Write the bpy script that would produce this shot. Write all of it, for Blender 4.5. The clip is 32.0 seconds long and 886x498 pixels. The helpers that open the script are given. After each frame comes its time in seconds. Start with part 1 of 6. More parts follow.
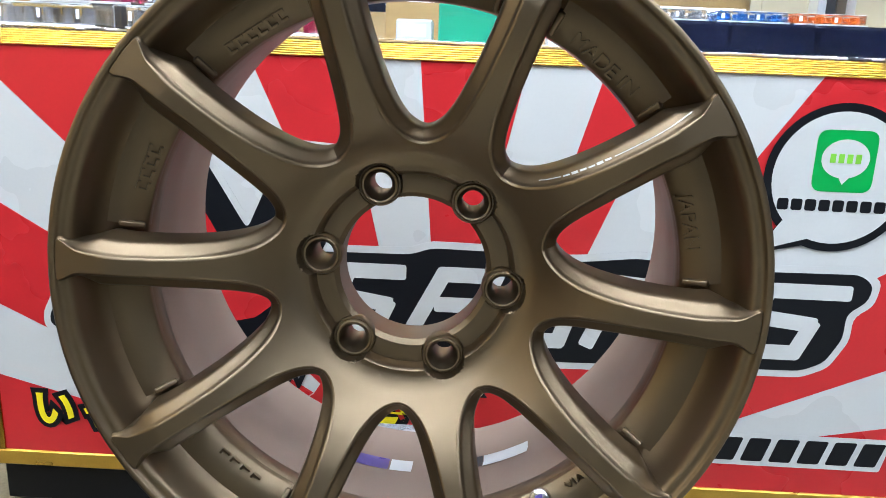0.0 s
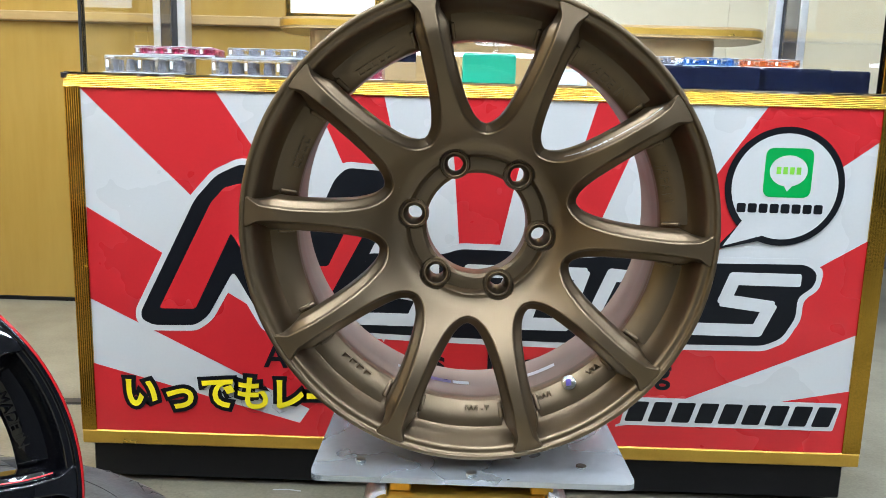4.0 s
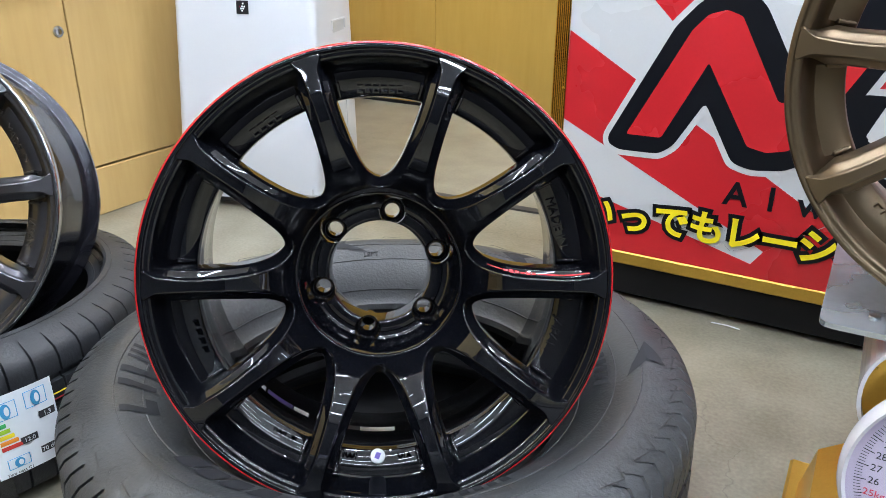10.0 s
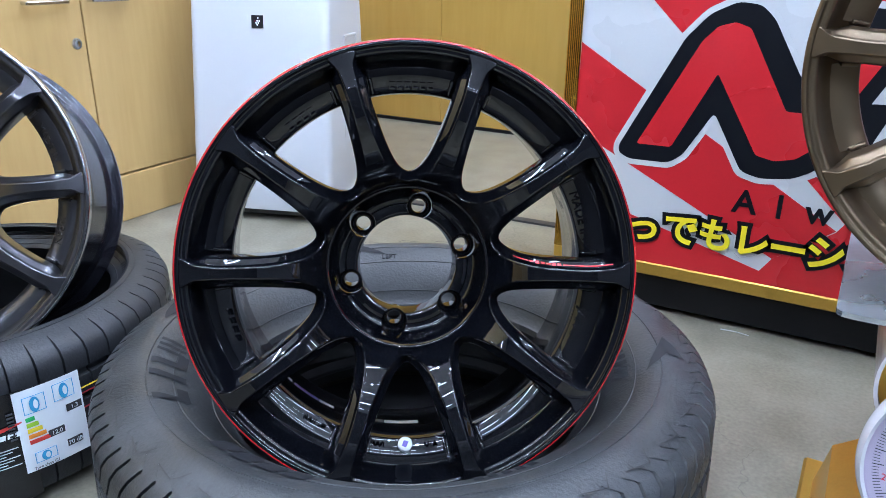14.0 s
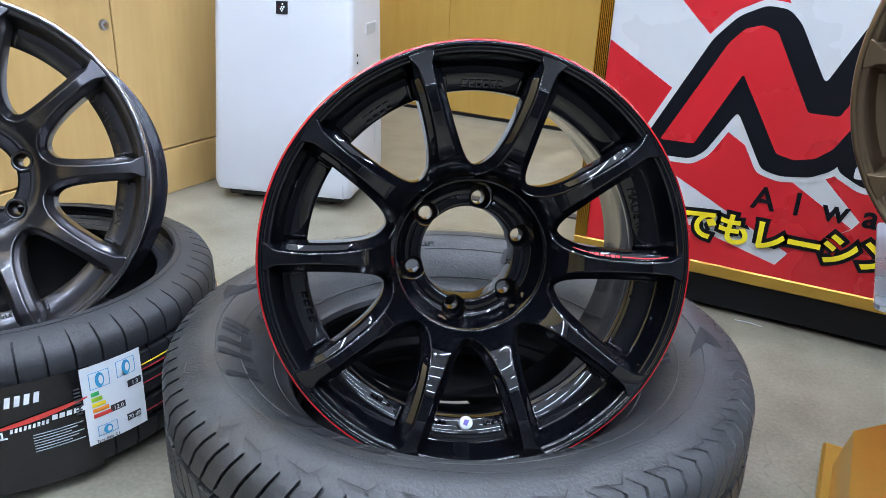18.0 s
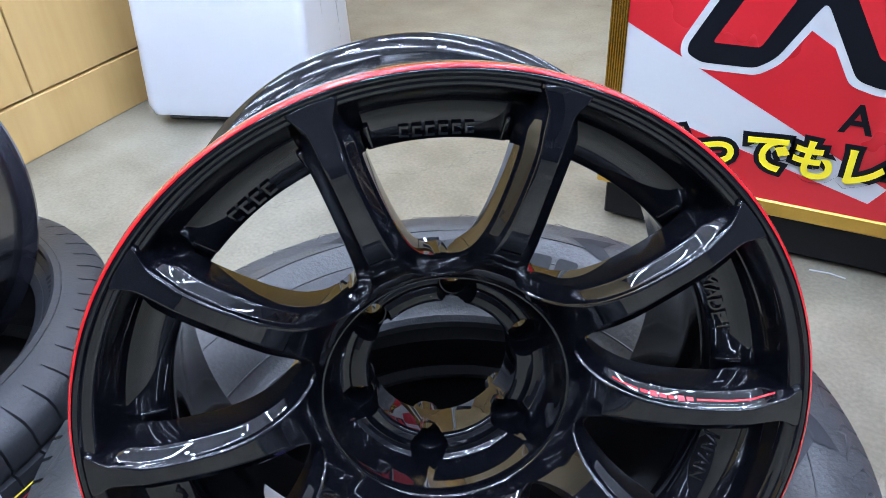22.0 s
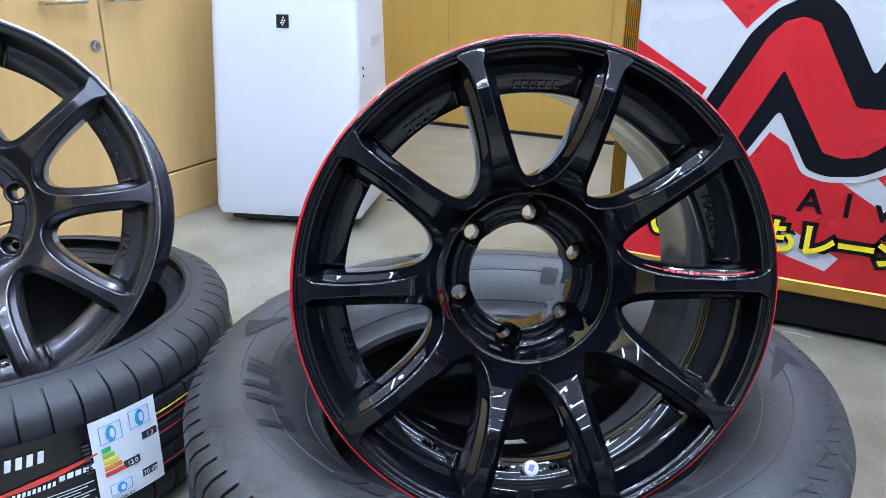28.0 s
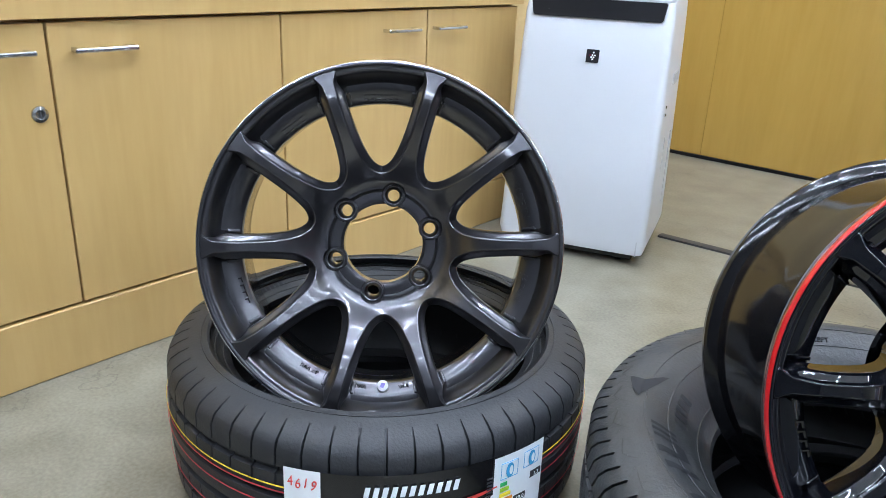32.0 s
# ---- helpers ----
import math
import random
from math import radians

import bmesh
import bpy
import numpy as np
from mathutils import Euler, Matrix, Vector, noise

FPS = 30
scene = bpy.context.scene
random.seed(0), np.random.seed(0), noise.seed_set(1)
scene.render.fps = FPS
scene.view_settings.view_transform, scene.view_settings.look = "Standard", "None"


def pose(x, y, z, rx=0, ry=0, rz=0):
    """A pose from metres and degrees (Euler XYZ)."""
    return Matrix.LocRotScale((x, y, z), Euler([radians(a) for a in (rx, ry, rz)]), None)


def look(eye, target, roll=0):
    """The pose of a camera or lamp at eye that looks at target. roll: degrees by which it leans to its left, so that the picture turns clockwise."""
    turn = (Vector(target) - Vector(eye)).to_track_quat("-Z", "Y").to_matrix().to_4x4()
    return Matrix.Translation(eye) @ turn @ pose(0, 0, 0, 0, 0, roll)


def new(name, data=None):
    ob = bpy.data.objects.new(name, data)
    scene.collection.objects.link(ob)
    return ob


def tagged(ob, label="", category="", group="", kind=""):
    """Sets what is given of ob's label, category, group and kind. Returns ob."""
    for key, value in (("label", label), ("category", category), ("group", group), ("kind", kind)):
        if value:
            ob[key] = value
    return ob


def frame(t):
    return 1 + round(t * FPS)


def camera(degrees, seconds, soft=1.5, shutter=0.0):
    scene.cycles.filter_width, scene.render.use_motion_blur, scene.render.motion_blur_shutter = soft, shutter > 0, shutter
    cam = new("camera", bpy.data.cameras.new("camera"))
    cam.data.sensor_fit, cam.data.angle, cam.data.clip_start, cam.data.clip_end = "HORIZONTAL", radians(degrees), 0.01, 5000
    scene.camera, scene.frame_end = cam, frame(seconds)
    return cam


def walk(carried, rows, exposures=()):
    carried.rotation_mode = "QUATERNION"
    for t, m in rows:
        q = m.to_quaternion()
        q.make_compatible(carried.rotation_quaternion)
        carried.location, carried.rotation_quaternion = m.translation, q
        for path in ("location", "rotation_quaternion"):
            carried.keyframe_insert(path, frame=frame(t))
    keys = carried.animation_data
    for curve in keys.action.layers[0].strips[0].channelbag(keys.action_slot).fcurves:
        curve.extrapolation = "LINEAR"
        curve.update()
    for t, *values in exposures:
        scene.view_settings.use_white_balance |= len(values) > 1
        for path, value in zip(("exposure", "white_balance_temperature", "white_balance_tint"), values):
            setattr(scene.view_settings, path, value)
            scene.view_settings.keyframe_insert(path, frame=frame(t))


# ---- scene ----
cam = camera(60.5, 32.0, soft=0.85)
PATH = [
    (0, (0.21, 0.159, 0.769), (0.153, 2.096, 0.276), 2.3),
    (0.5, (0.195, 0.102, 0.745), (0.156, 2.051, 0.297), 2.1),
    (1, (0.174, 0.021, 0.718), (0.164, 1.978, 0.309), 1.8),
    (1.5, (0.166, -0.057, 0.724), (0.186, 1.907, 0.344), 1.4),
    (2, (0.156, -0.1, 0.726), (0.2, 1.866, 0.364), 1.3),
    (2.5, (0.147, -0.108, 0.724), (0.205, 1.861, 0.374), 1.3),
    (4.5, (0.14, -0.126, 0.723), (0.046, 1.843, 0.385), 1.8),
    (5, (0.133, -0.135, 0.725), (-0.064, 1.822, 0.365), 1.9),
    (5.5, (0.127, -0.134, 0.727), (-0.182, 1.802, 0.328), 1.7),
    (6, (0.109, -0.144, 0.727), (-0.281, 1.766, 0.279), 1.4),
    (6.5, (0.105, -0.146, 0.725), (-0.365, 1.733, 0.226), 1.2),
    (7, (0.099, -0.143, 0.719), (-0.439, 1.704, 0.172), 1.1),
    (7.5, (0.088, -0.142, 0.712), (-0.526, 1.666, 0.119), 0.9),
    (8, (0.085, -0.156, 0.716), (-0.611, 1.607, 0.079), 0.9),
    (8.5, (0.075, -0.18, 0.73), (-0.698, 1.534, 0.049), 0.8),
    (9, (0.051, -0.18, 0.729), (-0.787, 1.484, 0.003), 0.4),
    (9.5, (0.032, -0.174, 0.723), (-0.849, 1.453, -0.038), 0.3),
    (10, (0.008, -0.174, 0.725), (-0.903, 1.428, -0.053), 0.3),
    (10.5, (-0.025, -0.175, 0.721), (-0.955, 1.418, -0.051), 0.4),
    (11, (-0.041, -0.173, 0.717), (-0.992, 1.413, -0.043), 0.4),
    (11.5, (-0.045, -0.176, 0.711), (-1.01, 1.41, -0.034), 0.3),
    (12, (-0.043, -0.179, 0.699), (-1.01, 1.41, -0.035), 0.2),
    (12.5, (-0.041, -0.178, 0.69), (-1.0, 1.419, -0.041), 0.2),
    (13, (-0.03, -0.185, 0.688), (-0.976, 1.421, -0.036), 0.0),
    (13.5, (-0.017, -0.197, 0.693), (-0.947, 1.42, -0.027), 0.1),
    (15.5, (0.021, -0.307, 0.721), (-0.864, 1.342, 0.017), 2.2),
    (16, (0.017, -0.312, 0.722), (-0.879, 1.339, 0.034), 2.1),
    (16.5, (0.006, -0.316, 0.719), (-0.892, 1.337, 0.041), 2.0),
    (17, (-0.008, -0.32, 0.714), (-0.903, 1.334, 0.034), 1.9),
    (17.5, (-0.031, -0.318, 0.71), (-0.913, 1.335, 0.01), 2.1),
    (18, (-0.069, -0.305, 0.72), (-0.932, 1.334, -0.034), 2.5),
    (18.5, (-0.111, -0.249, 0.742), (-0.945, 1.36, -0.102), 2.6),
    (19, (-0.166, -0.14, 0.76), (-0.971, 1.418, -0.201), 2.1),
    (19.5, (-0.217, -0.041, 0.808), (-0.996, 1.458, -0.262), 1.5),
    (20, (-0.246, 0.034, 0.809), (-1.01, 1.478, -0.345), 0.5),
    (20.5, (-0.261, 0.087, 0.805), (-1.025, 1.494, -0.394), -0.6),
    (21, (-0.26, 0.107, 0.798), (-1.033, 1.503, -0.406), -1.6),
    (21.5, (-0.246, 0.112, 0.793), (-1.032, 1.514, -0.397), -2.5),
    (22, (-0.235, 0.112, 0.784), (-1.03, 1.531, -0.379), -3.1),
    (22.5, (-0.225, 0.109, 0.777), (-1.021, 1.554, -0.355), -3.2),
    (23, (-0.22, 0.091, 0.771), (-1.007, 1.575, -0.315), -2.8),
    (23.5, (-0.215, 0.056, 0.745), (-0.986, 1.593, -0.275), -2.4),
    (24, (-0.216, -0.015, 0.726), (-0.96, 1.585, -0.214), -2.1),
    (24.5, (-0.206, -0.094, 0.704), (-0.924, 1.561, -0.159), -1.5),
    (25, (-0.19, -0.158, 0.695), (-0.9, 1.533, -0.102), -1.1),
    (25.5, (-0.152, -0.199, 0.687), (-0.868, 1.51, -0.067), -0.5),
    (27.5, (-0.132, -0.228, 0.684), (-0.921, 1.461, -0.041), 0.3),
    (28, (-0.172, -0.248, 0.689), (-1.026, 1.413, -0.028), 0.4),
    (28.5, (-0.212, -0.273, 0.697), (-1.155, 1.338, -0.02), 0.2),
    (29, (-0.252, -0.297, 0.704), (-1.289, 1.259, -0.007), 0.1),
    (29.5, (-0.286, -0.32, 0.708), (-1.398, 1.182, -0.004), 0.0),
    (30, (-0.317, -0.335, 0.718), (-1.479, 1.125, -0.002), 0.4),
    (30.5, (-0.355, -0.365, 0.748), (-1.544, 1.072, 0.024), 1.1),
    (31, (-0.388, -0.39, 0.756), (-1.588, 1.035, 0.03), 2.0),
    (31.5, (-0.406, -0.408, 0.76), (-1.612, 1.014, 0.037), 2.4),
    (32, (-0.43, -0.42, 0.762), (-1.637, 1.002, 0.041), 2.4),
]
EXPOSURES = [(0.0, -0.55, 6000, 11), (5.0, -0.6, 6000, 10), (9.0, -0.5, 6250, 12), (12.0, -0.52, 5200, 16), (13.5, -0.54, 5200, 16), (16.0, -0.6, 5500, 15), (19.0, -0.55, 5550, 16), (20.0, -0.38, 5350, 18), (21.5, -0.26, 5250, 18), (24.0, -0.3, 5100, 19), (25.0, -0.45, 4950, 20), (28.5, -0.46, 5250, 17), (32.0, -0.62, 5600, 13)]
walk(cam, [(t, look(eye, target, roll)) for t, eye, target, roll in PATH], EXPOSURES)

# ---- light ----
world = bpy.data.worlds.new("world")
scene.world = world
world.use_nodes = True
world.node_tree.nodes["Background"].inputs[0].default_value = (0.75, 0.82, 0.9, 1)
world.node_tree.nodes["Background"].inputs[1].default_value = 0.25
scene.view_settings.exposure = 0.0


# ---- materials ----
def nodes_of(name):
    m = bpy.data.materials.new(name)
    m.use_nodes = True
    return m, m.node_tree.nodes, m.node_tree.links, m.node_tree.nodes["Principled BSDF"]


def mat(name, color, rough=0.5, metal=0.0, vary=0.12, scale=6.0, fine=120.0, bump=0.0, coat=0.0, stretch=(1, 1, 1), spec=0.5, rvary=0.1, per_object=0.0, coat_rough=0.03):
    """Base colour with broad and fine variation, roughness wear and a fine relief, in object coordinates (metres)."""
    m, N, L, p = nodes_of(name)
    tc, mp = N.new("ShaderNodeTexCoord"), N.new("ShaderNodeMapping")
    mp.inputs["Scale"].default_value = stretch
    L.new(tc.outputs["Object"], mp.inputs["Vector"])
    big, small = N.new("ShaderNodeTexNoise"), N.new("ShaderNodeTexNoise")
    big.inputs["Scale"].default_value, big.inputs["Detail"].default_value = scale, 4
    small.inputs["Scale"].default_value, small.inputs["Detail"].default_value = fine, 3
    for n in (big, small):
        L.new(mp.outputs[0], n.inputs["Vector"])
    mix = N.new("ShaderNodeMath")
    mix.operation = "MULTIPLY_ADD"
    mix.inputs[1].default_value = 0.4
    L.new(small.outputs[0], mix.inputs[0])
    half = N.new("ShaderNodeMath")
    half.operation = "MULTIPLY"
    half.inputs[1].default_value = 0.6
    L.new(big.outputs[0], half.inputs[0])
    L.new(half.outputs[0], mix.inputs[2])
    ramp = N.new("ShaderNodeMapRange")
    ramp.inputs[1].default_value, ramp.inputs[2].default_value = 0.3, 0.7
    ramp.inputs[3].default_value, ramp.inputs[4].default_value = 1 - vary, 1 + vary
    L.new(mix.outputs[0], ramp.inputs[0])
    tint = N.new("ShaderNodeMix")
    tint.data_type, tint.blend_type = "RGBA", "MULTIPLY"
    tint.inputs["Factor"].default_value = 1.0
    tint.inputs["A"].default_value = (*color, 1)
    src = ramp.outputs[0]
    if per_object:
        info, rr = N.new("ShaderNodeObjectInfo"), N.new("ShaderNodeMapRange")
        rr.inputs[3].default_value, rr.inputs[4].default_value = 1 - per_object, 1 + per_object
        L.new(info.outputs["Random"], rr.inputs[0])
        mul = N.new("ShaderNodeMath")
        mul.operation = "MULTIPLY"
        L.new(ramp.outputs[0], mul.inputs[0])
        L.new(rr.outputs[0], mul.inputs[1])
        src = mul.outputs[0]
    L.new(src, tint.inputs["B"])
    L.new(tint.outputs["Result"], p.inputs["Base Color"])
    rg = N.new("ShaderNodeMapRange")
    rg.inputs[1].default_value, rg.inputs[2].default_value = 0.3, 0.7
    rg.inputs[3].default_value, rg.inputs[4].default_value = max(0.02, rough - rvary * rough), min(1, rough + rvary * rough)
    L.new(big.outputs[0], rg.inputs[0])
    L.new(rg.outputs[0], p.inputs["Roughness"])
    p.inputs["Metallic"].default_value = metal
    p.inputs["Specular IOR Level"].default_value = spec
    if coat:
        p.inputs["Coat Weight"].default_value = coat
        p.inputs["Coat Roughness"].default_value = coat_rough
    if bump:
        b = N.new("ShaderNodeBump")
        b.inputs["Strength"].default_value, b.inputs["Distance"].default_value = bump, 0.002
        L.new(small.outputs[0], b.inputs["Height"])
        L.new(b.outputs[0], p.inputs["Normal"])
    return m


def wood(name, a, b, across=(14, 14, 1.2), rough=0.32):
    m, N, L, p = nodes_of(name)
    tc, mp = N.new("ShaderNodeTexCoord"), N.new("ShaderNodeMapping")
    mp.inputs["Scale"].default_value = across
    L.new(tc.outputs["Object"], mp.inputs[0])
    n1, n2 = N.new("ShaderNodeTexNoise"), N.new("ShaderNodeTexNoise")
    n1.inputs["Scale"].default_value, n1.inputs["Detail"].default_value, n1.inputs["Distortion"].default_value = 1.6, 5, 0.6
    n2.inputs["Scale"].default_value, n2.inputs["Detail"].default_value = 9.0, 6
    L.new(mp.outputs[0], n1.inputs["Vector"])
    L.new(mp.outputs[0], n2.inputs["Vector"])
    add = N.new("ShaderNodeMath")
    add.operation = "MULTIPLY_ADD"
    add.inputs[1].default_value = 0.45
    L.new(n2.outputs[0], add.inputs[0])
    sc = N.new("ShaderNodeMath")
    sc.operation, sc.inputs[1].default_value = "MULTIPLY", 0.55
    L.new(n1.outputs[0], sc.inputs[0])
    L.new(sc.outputs[0], add.inputs[2])
    cr = N.new("ShaderNodeValToRGB")
    cr.color_ramp.elements[0].position, cr.color_ramp.elements[1].position = 0.34, 0.66
    cr.color_ramp.elements[0].color, cr.color_ramp.elements[1].color = (*a, 1), (*b, 1)
    L.new(add.outputs[0], cr.inputs[0])
    L.new(cr.outputs[0], p.inputs["Base Color"])
    p.inputs["Roughness"].default_value = rough
    bm_ = N.new("ShaderNodeBump")
    bm_.inputs["Strength"].default_value, bm_.inputs["Distance"].default_value = 0.06, 0.001
    L.new(n2.outputs[0], bm_.inputs["Height"])
    L.new(bm_.outputs[0], p.inputs["Normal"])
    return m


def glow(name, color, strength):
    m, N, L, p = nodes_of(name)
    p.inputs["Base Color"].default_value = (*color, 1)
    p.inputs["Emission Color"].default_value = (*color, 1)
    p.inputs["Emission Strength"].default_value = strength
    return m


def glass(name, tint=(0.96, 0.99, 0.98), rough=0.0):
    m, N, L, p = nodes_of(name)
    p.inputs["Base Color"].default_value = (*tint, 1)
    p.inputs["Roughness"].default_value = rough
    p.inputs["Transmission Weight"].default_value = 1.0
    p.inputs["IOR"].default_value = 1.45
    return m


def concrete():
    m, N, L, p = nodes_of("polished_concrete")
    tc = N.new("ShaderNodeTexCoord")
    a, b, c = N.new("ShaderNodeTexNoise"), N.new("ShaderNodeTexNoise"), N.new("ShaderNodeTexNoise")
    for n, s, d in ((a, 1.3, 5), (b, 9, 6), (c, 150, 2)):
        n.inputs["Scale"].default_value, n.inputs["Detail"].default_value = s, d
        L.new(tc.outputs["Object"], n.inputs["Vector"])
    m1 = N.new("ShaderNodeMath")
    m1.operation, m1.inputs[1].default_value = "MULTIPLY_ADD", 0.45
    L.new(b.outputs[0], m1.inputs[0])
    m0 = N.new("ShaderNodeMath")
    m0.operation, m0.inputs[1].default_value = "MULTIPLY", 0.55
    L.new(a.outputs[0], m0.inputs[0])
    L.new(m0.outputs[0], m1.inputs[2])
    m2 = N.new("ShaderNodeMath")
    m2.operation, m2.inputs[1].default_value = "MULTIPLY_ADD", 0.30
    L.new(c.outputs[0], m2.inputs[0])
    m3 = N.new("ShaderNodeMath")
    m3.operation, m3.inputs[1].default_value = "SUBTRACT", 0.15
    L.new(m1.outputs[0], m3.inputs[0])
    L.new(m3.outputs[0], m2.inputs[2])
    cr = N.new("ShaderNodeValToRGB")
    e = cr.color_ramp.elements
    e[0].position, e[0].color = 0.37, (0.136, 0.122, 0.086, 1)
    e[1].position, e[1].color = 0.66, (0.254, 0.238, 0.184, 1)
    L.new(m2.outputs[0], cr.inputs[0])
    # fine dark hair cracks
    v = N.new("ShaderNodeTexVoronoi")
    v.feature = "DISTANCE_TO_EDGE"
    v.inputs["Scale"].default_value = 1.1
    warp = N.new("ShaderNodeMix")
    warp.data_type = "VECTOR"
    warp.inputs["Factor"].default_value = 0.18
    L.new(tc.outputs["Object"], warp.inputs["A"])
    L.new(b.outputs["Color"], warp.inputs["B"])
    L.new(warp.outputs["Result"], v.inputs["Vector"])
    lt = N.new("ShaderNodeMapRange")
    lt.inputs[1].default_value, lt.inputs[2].default_value = 0.0, 0.0022
    lt.inputs[3].default_value, lt.inputs[4].default_value = 0.72, 1.0
    L.new(v.outputs["Distance"], lt.inputs[0])
    mul = N.new("ShaderNodeMix")
    mul.data_type, mul.blend_type = "RGBA", "MULTIPLY"
    mul.inputs["Factor"].default_value = 1
    L.new(cr.outputs[0], mul.inputs["A"])
    L.new(lt.outputs[0], mul.inputs["B"])
    L.new(mul.outputs["Result"], p.inputs["Base Color"])
    rr = N.new("ShaderNodeMapRange")
    rr.inputs[1].default_value, rr.inputs[2].default_value, rr.inputs[3].default_value, rr.inputs[4].default_value = 0.25, 0.75, 0.29, 0.33
    L.new(m1.outputs[0], rr.inputs[0])
    L.new(rr.outputs[0], p.inputs["Roughness"])
    bp = N.new("ShaderNodeBump")
    bp.inputs["Strength"].default_value, bp.inputs["Distance"].default_value = 0.05, 0.001
    L.new(c.outputs[0], bp.inputs["Height"])
    L.new(bp.outputs[0], p.inputs["Normal"])
    return m


